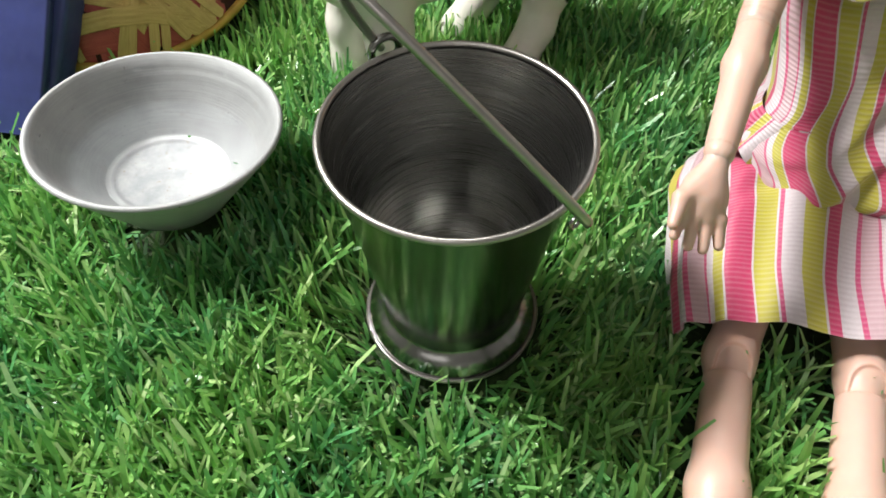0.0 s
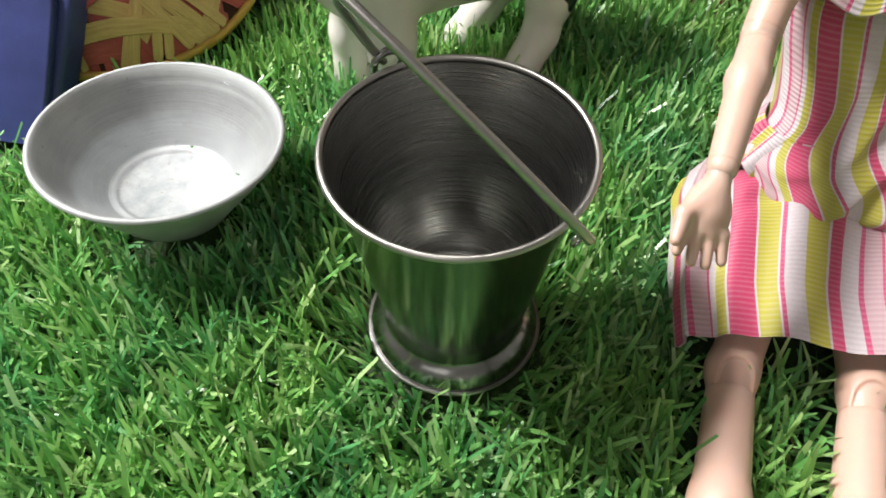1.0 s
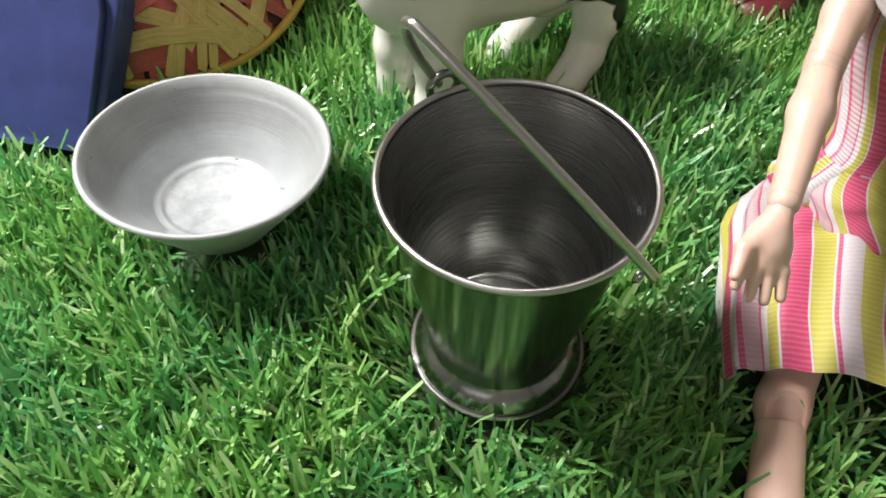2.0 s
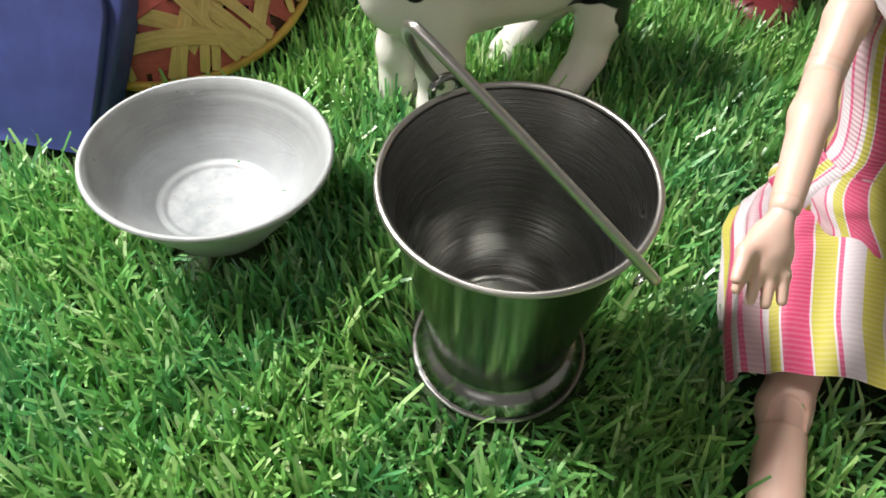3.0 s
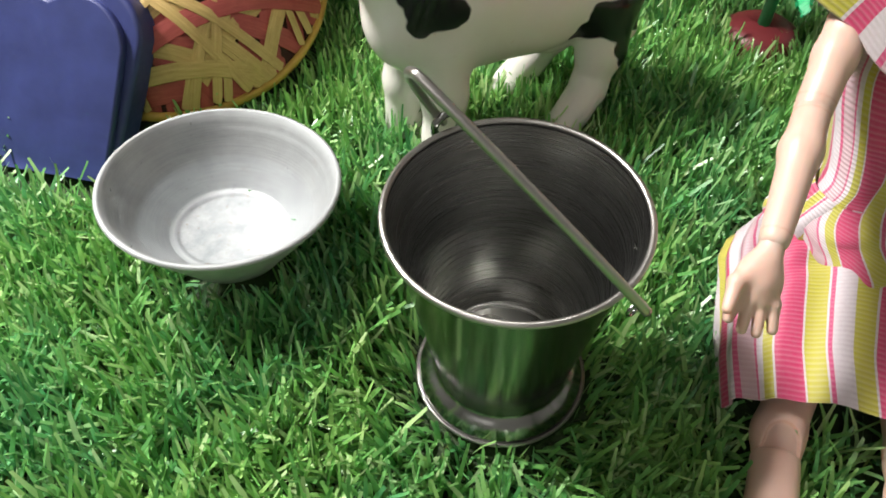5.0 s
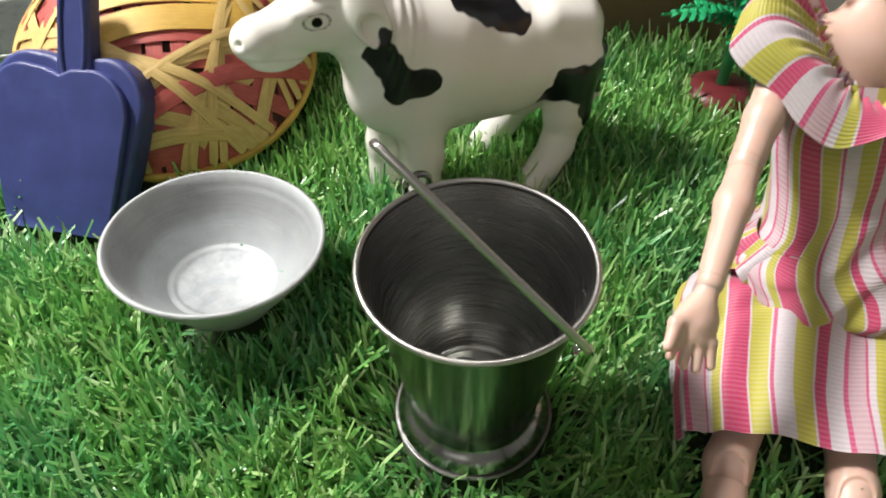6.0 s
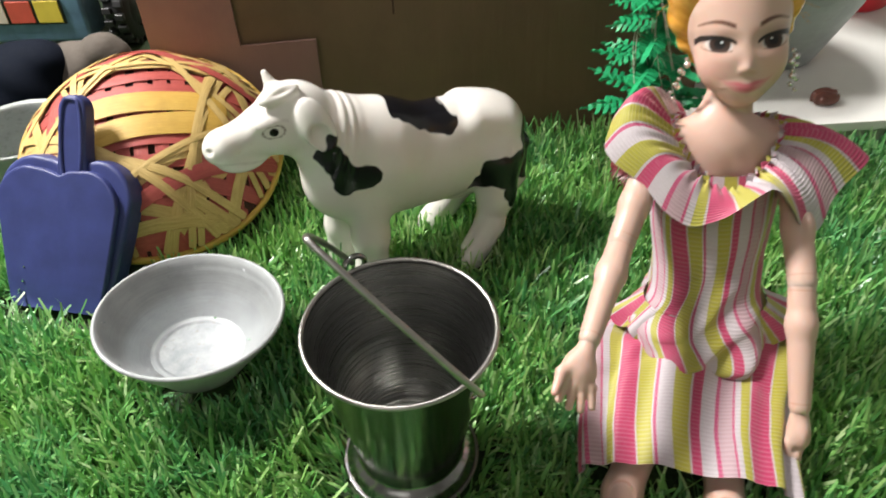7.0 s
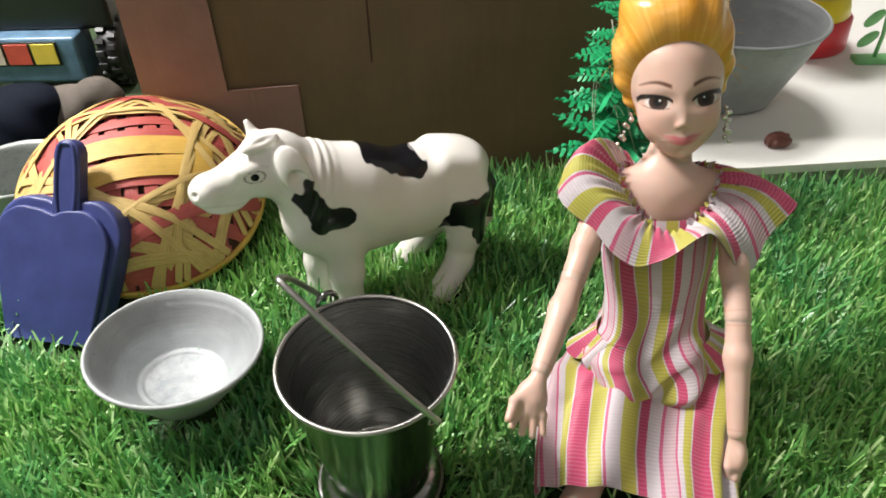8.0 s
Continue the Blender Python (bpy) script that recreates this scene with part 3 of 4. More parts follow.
    haunch = blots([(-0.0215, 0.0580, 0.0058), (-0.0165, 0.0525, 0.0042), (-0.0265, 0.0550, 0.0068), (-0.0125, 0.0490, 0.0018), (-0.0330, 0.0535, 0.0072), (-0.0310, 0.0445, 0.0050),
                    (-0.0315, 0.0385, 0.0028), (-0.0440, 0.0680, 0.0062), (-0.0260, 0.0610, 0.0050), (-0.0340, 0.0600, 0.0060), (-0.0200, 0.0615, 0.0040)])
    haunch = np.minimum(haunch, np.hypot(s + 0.0450, z - 0.0540) - 0.0130)
    jag = 0.0003 * np.sin(s * 900 + 1.3) * np.sin(z * 1100)
    patch = np.minimum(np.minimum(shoulder, saddle), haunch) + jag
    ks = np.hypot((s - 0.0733) / 0.0044, (z - 0.1030) / 0.0028)
    eye = np.where(w > 0.004, np.abs(ks - 1) * 0.003 - 0.0003, 1.0)
    pupil = np.where(w > 0.004, np.hypot(s - 0.0733, z - 0.1030) - 0.0019, 1.0)
    mouth = np.where((s > 0.078) & (w > 0), np.abs(z - 0.0908 - 0.25 * (s - 0.088)) - 0.0003, 1.0)
    brow = np.where((w > 0.004) & (np.abs(s - 0.0733) < 0.007), np.abs(z - 0.1075 + 40 * (s - 0.0723) ** 2) - 0.0003, 1.0)
    crease = np.minimum(mouth, brow)
    pos = o + np.outer(s, fw) + np.outer(w, nn)
    pos[:, 2] += z
    base = o + np.array((0, 0, 0.005))
    me = mesh_from("toy_cow", pos - base, faces, [COW], None, True, {"patch": patch, "eye": eye, "pupil": pupil, "crease": crease})
    ob = new("toy_cow", me)
    ob.location = base
    tagged(ob, "glossy white plastic toy cow with black patches standing on grass", "toy cow")


build_cow()


# ---- doll ----
def build_doll():
    soup = Soup()
    face = "eye_white iris pupil lash glint brow lip shadow_paint blush seam".split()

    # head, in its own axes: x to her left, y to the back, z up
    yaw, pitch, roll = radians(7), radians(17), radians(-7.0)
    f = Vector((-math.sin(yaw) * math.cos(pitch), -math.cos(yaw) * math.cos(pitch), math.sin(pitch)))
    x = Vector((math.cos(yaw), -math.sin(yaw), 0))
    turn = Matrix((x, -f, x.cross(-f))).transposed() @ Euler((0, roll, 0)).to_matrix()
    origin = Vector((0.1200, 0.2010, 0.1456))
    rot = np.array(turn)

    def out(v):
        return np.asarray(v) @ rot.T + np.array(origin)

    def skull(p):
        d = ell(p, (0, 0.0160, 0.0080), (0.0183, 0.0192, 0.0210))
        d = smin(d, ell(p, (0, 0.0078, -0.0050), (0.0139, 0.0126, 0.0160)), 0.006)
        d = smin(d, ell(p, (0, 0.0030, -0.0168), (0.0056, 0.0062, 0.0050)), 0.007)
        for s in (1, -1):
            d = smin(d, ell(p, (s * 0.0068, 0.0046, -0.0076), (0.0066, 0.0060, 0.0074)), 0.006)
            d = smax(d, -ell(p, (s * 0.0093, -0.0058, 0.0002), (0.0056, 0.0026, 0.0026)), 0.004)
        d = smin(d, cone(p, (0, -0.0012, -0.0005), (0, -0.0052, -0.0080), 0.0006, 0.0011), 0.0030)
        for s in (1, -1):
            d = smin(d, ell(p, (s * 0.0014, -0.0042, -0.0088), (0.0010, 0.0012, 0.0009)), 0.0012)
        d = smin(d, ell(p, (0, -0.0020, -0.0139), (0.0060, 0.0018, 0.0009)), 0.0018)
        d = smin(d, ell(p, (0, -0.0018, -0.0155), (0.0048, 0.0019, 0.0011)), 0.0018)
        return smin(d, cone(p, (0, 0.0120, -0.012), (0, 0.0160, -0.040), 0.0062, 0.0064), 0.004)

    v, q = iso(skull, (-0.0215, -0.0135, -0.040), (0.0215, 0.0365, 0.0310), 0.00055)
    px, py, pz = v.T
    front = py < 0.010
    ax = np.abs(px)

    def oval(cx, cz, rx, rz):
        k = np.hypot((ax - cx) / rx, (pz - cz) / rz)
        return np.where(front, (k - 1) * min(rx, rz), 1.0)

    tilt = pz - (ax - 0.0090) * 0.08
    white = np.where(front, (np.hypot((ax - 0.0088) / 0.0043, (tilt + 0.0004) / 0.0021) - 1) * 0.0021, 1.0)
    iris = np.maximum(oval(0.0085, -0.0002, 0.0033, 0.0030), white - 0.0002)
    pupil = np.maximum(oval(0.0086, -0.0001, 0.0017, 0.0016), white)
    glint = oval(0.0079, 0.0005, 0.0004, 0.0004)
    reach = np.clip(1 - ((ax - 0.0090) / 0.0060) ** 2, 0, 1)
    lid = 0.0027 * np.sqrt(reach) - 0.0007 + 0.16 * np.maximum(ax - 0.0125, 0)
    lash = np.where(front & (np.abs(ax - 0.0094) < 0.0062), np.abs(tilt - lid) - (0.00065 + 0.060 * np.maximum(ax - 0.0085, 0)), 1.0)
    under = np.abs(tilt + 0.0007 + 0.0019 * np.sqrt(reach)) - 0.00012
    lash = np.minimum(lash, np.where(front & (np.abs(ax - 0.0095) < 0.0048), under, 1.0))
    paint = oval(0.0096, 0.0016, 0.0052, 0.0024)
    bt = np.clip((ax - 0.0038) / 0.0108, 0, 1)
    bz = 0.0054 + 0.0017 * np.sin(bt * 2.95)
    brow = np.where(front, np.maximum(np.abs(pz - bz) - np.clip(0.00075 - (ax - 0.006) * 0.06, 0.0002, 0.00075), np.maximum(0.0038 - ax, ax - 0.0146)), 1.0)
    bow = 0.0003 * np.cos(px * 1000)
    mz = pz - 34.0 * px * px
    lip = np.minimum(np.hypot(px / 0.0066, (mz + 0.0141 + bow) / 0.0009) - 1, np.hypot(px / 0.0046, (mz + 0.0153) / 0.0012) - 1) * 0.0011
    lip = np.where(front, lip, 1.0)
    blush = np.where(front, np.hypot(ax - 0.011, pz + 0.009) - 0.004, 1.0)
    soup.add(out(v), q, 0, eye_white=white, iris=iris, pupil=pupil, glint=glint, lash=lash, shadow_paint=paint, brow=brow, lip=lip, blush=blush)

    # hair, combed up and back from the hairline
    def coif(p):
        d = ell(p, (-0.0008, 0.0165, 0.0140), (0.0226, 0.0215, 0.0285))
        d = smin(d, ell(p, (0, 0.0200, 0.0330), (0.0185, 0.0170, 0.0130)), 0.008)
        sweep = np.arctan2(p[..., 0], p[..., 2] + 0.004)
        d = d - 0.0006 * np.sin(sweep * 17 + 3 * np.sin(p[..., 1] * 120)) * np.clip(p[..., 1] * 90 + 0.6, 0, 1)
        line = (p[..., 1] - 0.0005) * -0.90 + (p[..., 2] - 0.0215) * -0.40 + 6.0 * p[..., 0] ** 2
        return smax(d, line, 0.0045)

    v, q = iso(coif, (-0.0265, -0.0100, -0.020), (0.0265, 0.0415, 0.0500), 0.0008)
    strand = np.arctan2(v[:, 0], v[:, 2] + 0.006) * 0.022
    soup.add(out(v), q, 1, strand=strand, along=v[:, 1] + 0.5 * v[:, 2])

    # stray hairs at the edge of the coif
    rng = random.Random(21)
    for i in range(24):
        a = rng.uniform(-1.9, 1.9)
        st = np.array((0.0222 * math.sin(a), 0.010 + rng.uniform(-0.006, 0.012), 0.0140 + 0.0278 * math.cos(a)))
        way = np.array((math.sin(a) + rng.uniform(-0.8, 0.8), rng.uniform(-0.3, 1.0), math.cos(a) + rng.uniform(-0.9, 0.5)))
        ln = rng.uniform(0.003, 0.007)
        bend = np.array((rng.uniform(-1, 1), rng.uniform(-1, 1), -0.8)) * 0.4
        pts = [st + way * ln * k * 0.6 + bend * ln * k * k for k in np.linspace(-0.3, 1, 7)]
        v, q = tube(pts, 0.00009, 4, False)
        soup.add(out(v), q, 1, strand=rng.uniform(0, 1), along=0.0)

    # ear drops of small beads
    def bead(c, r, idx=3):
        bm = bmesh.new()
        bmesh.ops.create_icosphere(bm, subdivisions=2, radius=r, matrix=Matrix.Translation(c))
        soup.add([tuple(p.co) for p in bm.verts], [[p.index for p in g.verts] for g in bm.faces], idx)
        bm.free()

    for s in (1, -1):
        top = Vector(out(np.array((s * 0.0178, 0.0085, -0.0060))))
        for i in range(9):
            wob = 0.0011 * math.sin(i * 2.4)
            bead(top + Vector((wob + s * 0.0004 * i, -0.0007 * (i % 3), -0.0018 * i)), 0.0008 + 0.0005 * ((i * 7) % 4) / 3)

    # chest, neck and shoulders
    def chest(p):
        d = ell(p, (0.1200, 0.1985, 0.0880), (0.0205, 0.0118, 0.0220))
        d = smin(d, cone(p, (0.1010, 0.2020, 0.1070), (0.1395, 0.2020, 0.1065), 0.0066, 0.0066), 0.008)
        return smin(d, cone(p, (0.1200, 0.2040, 0.1060), (0.1208, 0.2115, 0.1260), 0.0074, 0.0062), 0.013)

    v, q = iso(chest, (0.088, 0.183, 0.076), (0.152, 0.224, 0.130), 0.0010)
    soup.add(v, q, 0)

    # arms: shoulder, elbow, wrist, then palm and fingers
    def arm(pts, palm, tips, thumb, size=(0.0058, 0.0070, 0.0028), twist=(38, 0, 0)):
        sh, el, wr = (np.array(p) for p in pts)

        def upper(p):
            return chain(p, [sh, sh * 0.4 + el * 0.6, el], [0.0060, 0.0053, 0.0050], 0.003)

        def lower(p):
            d = chain(p, [el, el * 0.65 + wr * 0.35, wr], [0.0047, 0.0050, 0.0037], 0.003)
            return d

        def fist(p):
            d = smin(ell(p, palm, size, twist), cone(p, wr, palm, 0.0032, 0.0028), 0.003)
            d = smin(d, chain(p, [np.array(palm) * 0.5 + wr * 0.5, thumb[0], thumb[1]], [0.0026, 0.0021, 0.0014], 0.001), 0.0016)
            for a, b in tips:
                d = smin(d, chain(p, [np.array(palm), a, b], [0.0019, 0.0018, 0.0013], 0.001), 0.0008)
            return d

        for g in (upper, lower, fist):
            pts_all = np.array([sh, el, wr, palm] + [b for _, b in tips] + [thumb[1]])
            use = {upper: pts_all[:2], lower: pts_all[1:3], fist: pts_all[2:]}[g]
            v, q = iso(g, use.min(0) - 0.009, use.max(0) + 0.009, 0.0007)
            seam = np.full(len(v), 1.0)
            if g is lower:
                dirn = (wr - el) / np.linalg.norm(wr - el)
                t = (v - el) @ dirn
                seam = np.minimum(np.abs(t - 0.0030), np.abs(t - np.linalg.norm(wr - el) + 0.001)) - 0.00030
            if g is upper:
                dirn = (el - sh) / np.linalg.norm(el - sh)
                seam = np.abs((v - el) @ dirn + 0.0022) - 0.00030
            soup.add(v, q, 0, seam=seam)

    def spread(palm, tip, wide, lift):
        """Four fingers fanned between the palm and the tip."""
        rows = []
        for i in range(4):
            k = i - 1.5
            knuckle = np.array(palm) * 0.62 + np.array(tip) * 0.38 + np.array(wide) * k * 1.0
            end = np.array(tip) + np.array(wide) * k * 1.25 + np.array(lift) * (abs(k) - 0.5)
            rows.append((knuckle, end))
        return rows

    arm([(0.0955, 0.1995, 0.1045), (0.0812, 0.1706, 0.0838), (0.0662, 0.1340, 0.0728)], (0.0622, 0.1252, 0.0672),
        spread((0.0622, 0.1252, 0.0672), (0.0602, 0.1160, 0.0588), (0.0029, -0.0004, -0.0006), (0.0003, 0.0014, 0.0010)),
        ((0.0562, 0.1235, 0.0680), (0.0536, 0.1175, 0.0655)))
    arm([(0.1455, 0.1985, 0.1020), (0.1448, 0.1605, 0.0725), (0.1428, 0.1310, 0.0400)], (0.1432, 0.1262, 0.0300),
        spread((0.1432, 0.1262, 0.0300), (0.1436, 0.1205, 0.0185), (0.0012, 0.0022, 0.0004), (0.0, 0.0006, 0.0012)),
        ((0.1395, 0.1235, 0.0285), (0.1390, 0.1200, 0.0240)), (0.0036, 0.0055, 0.0068), (0, 0, 0))

    # legs: hip, knee, ankle and foot
    def leg(hip, knee, ankle, toe):
        hip, knee, ankle, toe = (np.array(p) for p in (hip, knee, ankle, toe))

        along = (ankle - knee) / np.linalg.norm(ankle - knee)
        lift = np.array((0, 0, 1.0)) - along * along[2]
        lift /= np.linalg.norm(lift)
        across = np.cross(along, lift)

        def arch(p):
            """Outline of the knee cap let into the thigh's end."""
            q = p - knee.astype(np.float32)
            t, x, z = q @ along.astype(np.float32), q @ across.astype(np.float32), q @ lift.astype(np.float32)
            return np.maximum(np.hypot(np.maximum(-t - 0.0075, 0.0), x) - 0.0044 - 0.10 * np.maximum(t + 0.0075, 0.0), -z)

        def thigh(p):
            d = chain(p, [hip, hip * 0.5 + knee * 0.5, knee - along * 0.012, knee + along * 0.003], [0.0100, 0.0076, 0.0066, 0.0059], 0.004)
            return d + np.float32(0.0008) * np.clip(0.5 - arch(p) / 0.0006, 0, 1)

        def shin(p):
            d = chain(p, [knee - along * 0.010, knee * 0.62 + ankle * 0.38, ankle], [0.0064, 0.0072, 0.0042], 0.004)
            d = smin(d, chain(p, [ankle, ankle * 0.4 + toe * 0.6, toe], [0.0042, 0.0042, 0.0030], 0.003), 0.003)
            t = (p - knee.astype(np.float32)) @ along.astype(np.float32)
            return smax(d, -(t + 0.0042), 0.0009)

        for g, use in ((thigh, np.array([hip, knee])), (shin, np.array([knee, ankle, toe]))):
            v, q = iso(g, use.min(0) - 0.0135, use.max(0) + 0.0135, 0.00065)
            t = (v - knee) @ along
            if g is thigh:
                seam = np.minimum(np.abs(arch(v)) - 0.00028, np.maximum(-0.0046 - t, t + 0.0038))
            else:
                seam = np.abs(t + 0.0044) - 0.0002
            soup.add(v, q, 0, seam=seam)

    leg((0.1060, 0.168, 0.022), (0.0765, 0.1010, 0.0150), (0.0540, 0.0300, 0.0140), (0.0500, 0.0120, 0.0100))
    leg((0.1290, 0.168, 0.022), (0.1105, 0.0940, 0.0150), (0.0830, 0.0230, 0.0140), (0.0780, 0.0050, 0.0100))

    # dress: bodice, skirt, gathered collar
    def loft(rows, n, place, steps):
        rows = np.array(rows, float)
        t = np.linspace(0, len(rows) - 1, steps)
        cols = np.array([np.interp(t, range(len(rows)), rows[:, i]) for i in range(rows.shape[1])]).T
        pad = np.vstack([cols[:1]] * 2 + [cols] + [cols[-1:]] * 2)
        cols = sum(pad[i:i + len(cols)] for i in range(5)) / 5
        phi = np.linspace(-math.pi, math.pi, n)
        return np.array([[place(c, a, k) for a in phi] for k, c in zip(np.linspace(0, 1, steps), cols)]), phi

    def arc(g, row):
        """Length along a ring of the cloth, counted from its front."""
        seg = np.linalg.norm(np.diff(g[row], axis=0), axis=1)
        run = np.concatenate([[0.0], np.cumsum(seg)])
        return run - run[len(run) // 2]

    def torso(c, a, k):
        z, yc, xc, hw, hd = c
        low = max(0.0, k - 0.35) / 0.65
        fold = 1 + 0.030 * math.sin(a * 9 + 5 * k) * k + 0.045 * math.sin(a * 5 - 2 + 2.5 * k) * low
        wave = math.sin(k * 34 + 3.0 * math.sin(a * 2.0 + 0.5) + a * 3)
        pleat = 0.0030 * (wave + 0.4 * abs(wave)) * low * (1.25 - low)
        tuck = 0.0024 * math.sin(a * 6.0 - 1.0 + 6.0 * k) * low
        return (xc + (hw * fold + tuck) * math.sin(a), yc - (hd * fold + tuck + pleat) * math.cos(a), z - 0.0075 * low ** 3 * math.cos(a - 0.25))

    body_rows = [(0.1010, 0.1990, 0.1200, 0.0225, 0.0132), (0.0960, 0.1980, 0.1200, 0.0232, 0.0150), (0.0830, 0.1950, 0.1195, 0.0238, 0.0160),
                 (0.0660, 0.1870, 0.1190, 0.0212, 0.0150), (0.0560, 0.1800, 0.1182, 0.0212, 0.0165), (0.0490, 0.1740, 0.1175, 0.0235, 0.0210),
                 (0.0440, 0.1700, 0.1170, 0.0262, 0.0240), (0.0405, 0.1690, 0.1170, 0.0270, 0.0235)]
    g, phi = loft(body_rows, 200, torso, 110)
    v, q = sheet(g)
    kk = np.repeat(np.linspace(0, 1, 110), 200)
    bodice_sway = 0.0040 * np.sin(kk * 13 + np.tile(phi, 110) * 1.6) * np.clip((kk - 0.25) / 0.4, 0, 1)
    soup.add(v, q, 2, across=(np.tile(arc(g, 60) * 1.4 + 0.0248, 110) + bodice_sway), down=np.repeat(np.linspace(0, 0.078, 110), 200))

    def lap(c, a, k):
        y, xc, zc, hw, hh = c
        squash = 1.0 if math.cos(a) > 0 else 0.45
        px = math.copysign(abs(math.sin(a)) ** 0.75, math.sin(a))
        pz = math.copysign(abs(math.cos(a)) ** 0.75, math.cos(a))
        wave = 0.0013 * math.sin(a * 7 + 1.0 + 3 * k) * (1 - 0.4 * k) + 0.0010 * math.sin(a * 13 + k * 4)
        run = px * hw
        crease = -0.0060 * math.exp(-((k - 0.42 - 7.0 * run) / 0.07) ** 2) * max(0.0, 0.9 - k) - 0.0045 * math.exp(-((k - 0.30 + 9.0 * run) / 0.06) ** 2) * max(0.0, 0.8 - k)
        return (xc + (hw + wave) * px, y - 0.19 * (hw * px) * k + 0.035 * k * max(0.0, -math.cos(a)), zc + (hh * squash + wave) * pz + crease * max(0.0, pz))

    lap_rows = [(0.1860, 0.1185, 0.0265, 0.0300, 0.0130), (0.1750, 0.1185, 0.0275, 0.0415, 0.0150), (0.1640, 0.1150, 0.0275, 0.0428, 0.0146), (0.1520, 0.1110, 0.0262, 0.0405, 0.0148),
                (0.1400, 0.1075, 0.0232, 0.0390, 0.0145), (0.1270, 0.1045, 0.0200, 0.0380, 0.0135), (0.1105, 0.1028, 0.0172, 0.0375, 0.0124)]
    g, phi = loft(lap_rows, 220, lap, 90)
    v, q = sheet(g)
    soup.add(v, q, 2, across=np.tile(arc(g, 60) * 1.06 + 0.0310, 90), down=np.repeat(np.linspace(0.0, 0.066, 90), 220))
    inner = g[-26:].copy()
    mid = inner.mean(1, keepdims=True)
    inner = mid + (inner - mid) * 0.975
    v, q = sheet(inner)
    soup.add(v, [w[::-1] for w in q], 4)

    # peplum: the bunched cloth at the hips
    rows, n = 14, 220
    phi = np.linspace(-math.pi, math.pi, n)
    g = np.zeros((rows, n, 3))
    for i in range(rows):
        k = i / (rows - 1)
        for j, a in enumerate(phi):
            side = math.sin(a) ** 2
            r = 0.90 + (0.10 + (0.42 if a < 0 else 0.80) * k) * side + 0.09 * k * side * math.sin(a * 11 + 1) - 0.25 * (1 - side) * max(0.0, math.cos(a))
            g[i, j] = (0.1178 + 0.0235 * r * math.sin(a), 0.1750 - 0.0180 * r * math.cos(a), 0.0525 - 0.012 * k + 0.0024 * k * math.sin(a * 11 + 2.4))
    v, q = sheet(g)
    soup.add(v, q, 2, across=np.tile(arc(g, 13) * 1.2 + 0.012, rows), down=np.repeat(np.linspace(0, 0.014, rows), n))

    # gathered off-shoulder collar: a ruffle whose hem swings out over the arms, dips and turns up at the front
    # rows: degrees round the neck from the front, then how far the hem stands off the neckline (mm)
    swing = np.array([(-150, -4, 6, -2), (-116, -4, 5, 5), (-102, -11, 4, 9), (-88, -21, 3, 5), (-73, -26, 0, -3), (-60, -24, -3, -3), (-48, -17, -7, -4), (-38, -12, -13, -9),
                      (-26, -7, -16, -10), (-10, -2, -17, -2), (8, 1, -16, 6), (22, 3, -15, 8), (31, 6, -16, 0), (43, 13, -18, -18), (55, 17, -16, -22), (67, 18, -14, -13),
                      (81, 30, -11, -4), (97, 18, -6, -9), (115, 9, -3, -8), (150, 4, 4, -4)], float)
    rows, n = 24, 420
    phi = np.linspace(radians(-150), radians(150), n)
    hem = np.array([np.interp(np.degrees(phi), swing[:, 0], swing[:, i]) for i in (1, 2, 3)]).T / 1000
    pad = np.vstack([hem[:1]] * 6 + [hem] + [hem[-1:]] * 6)
    hem = sum(pad[i:i + n] for i in range(13)) / 13
    for layer, idx in ((0.0, 2), (0.0007, 4)):
        g = np.zeros((rows, n, 3))
        for j, a in enumerate(phi):
            ca, sa = math.cos(a), math.sin(a)
            left, right = max(0.0, -sa), max(0.0, sa)
            inn = np.array((0.1205 + 0.0195 * sa, 0.2005 - 0.0145 * ca, 0.1060 - 0.0095 * max(0.0, ca) + 0.0075 * sa * sa))
            for i in range(rows):
                k = i / (rows - 1)
                puff = math.sin(k * math.pi) * (0.0008 + 0.0085 * left + 0.0030 * right)
                gather = 0.0011 * math.sin(a * 46 + 0.5 * math.sin(a * 13)) * (1 - k) ** 3
                g[i, j] = inn + hem[j] * np.array((k, k, k ** 1.35)) + np.array((0.4 * sa * puff, -0.55 * ca * puff, puff + gather))
                g[i, j] += layer * np.array((-0.4 * sa, 0.7 * ca, -0.7))
        v, q = sheet(g)
        soup.add(v, q if idx == 2 else [w[::-1] for w in q], idx, across=np.tile(arc(g, 12) * 0.95 + 0.009, rows), down=np.repeat(np.linspace(0, 0.022, rows), n))
    rows, n = 7, 420
    phi = np.linspace(-2.4, 2.4, n)
    g = np.zeros((rows, n, 3))
    for i in range(rows):
        k = i / (rows - 1)
        for j, a in enumerate(phi):
            ca, sa = math.cos(a), math.sin(a)
            w = 0.0010 * math.sin(a * 44 + 0.6 * math.sin(a * 9)) * (0.4 + k)
            g[i, j] = (0.1205 + (0.0192 + w) * sa, 0.2005 - (0.0143 + w) * ca, 0.1062 - 0.0095 * max(0.0, ca) + 0.0075 * sa * sa + 0.0022 * k + 0.0005 * math.sin(a * 27) * k)
    v, q = sheet(g)
    soup.add(v, q, 2, across=np.tile(arc(g, 3) * 1.6 + 0.02, rows), down=np.repeat(np.linspace(0, 0.0024, rows), n))
    me = soup.mesh("fashion_doll", [SKIN, HAIR, CLOTH, GEM, CLOTH_BACK], (0.115, 0.165, 0.008))
    ob = new("fashion_doll", me)
    ob.location = (0.115, 0.165, 0.008)
    tagged(ob, "golden-haired plastic doll in a striped dress sitting on grass", "doll")


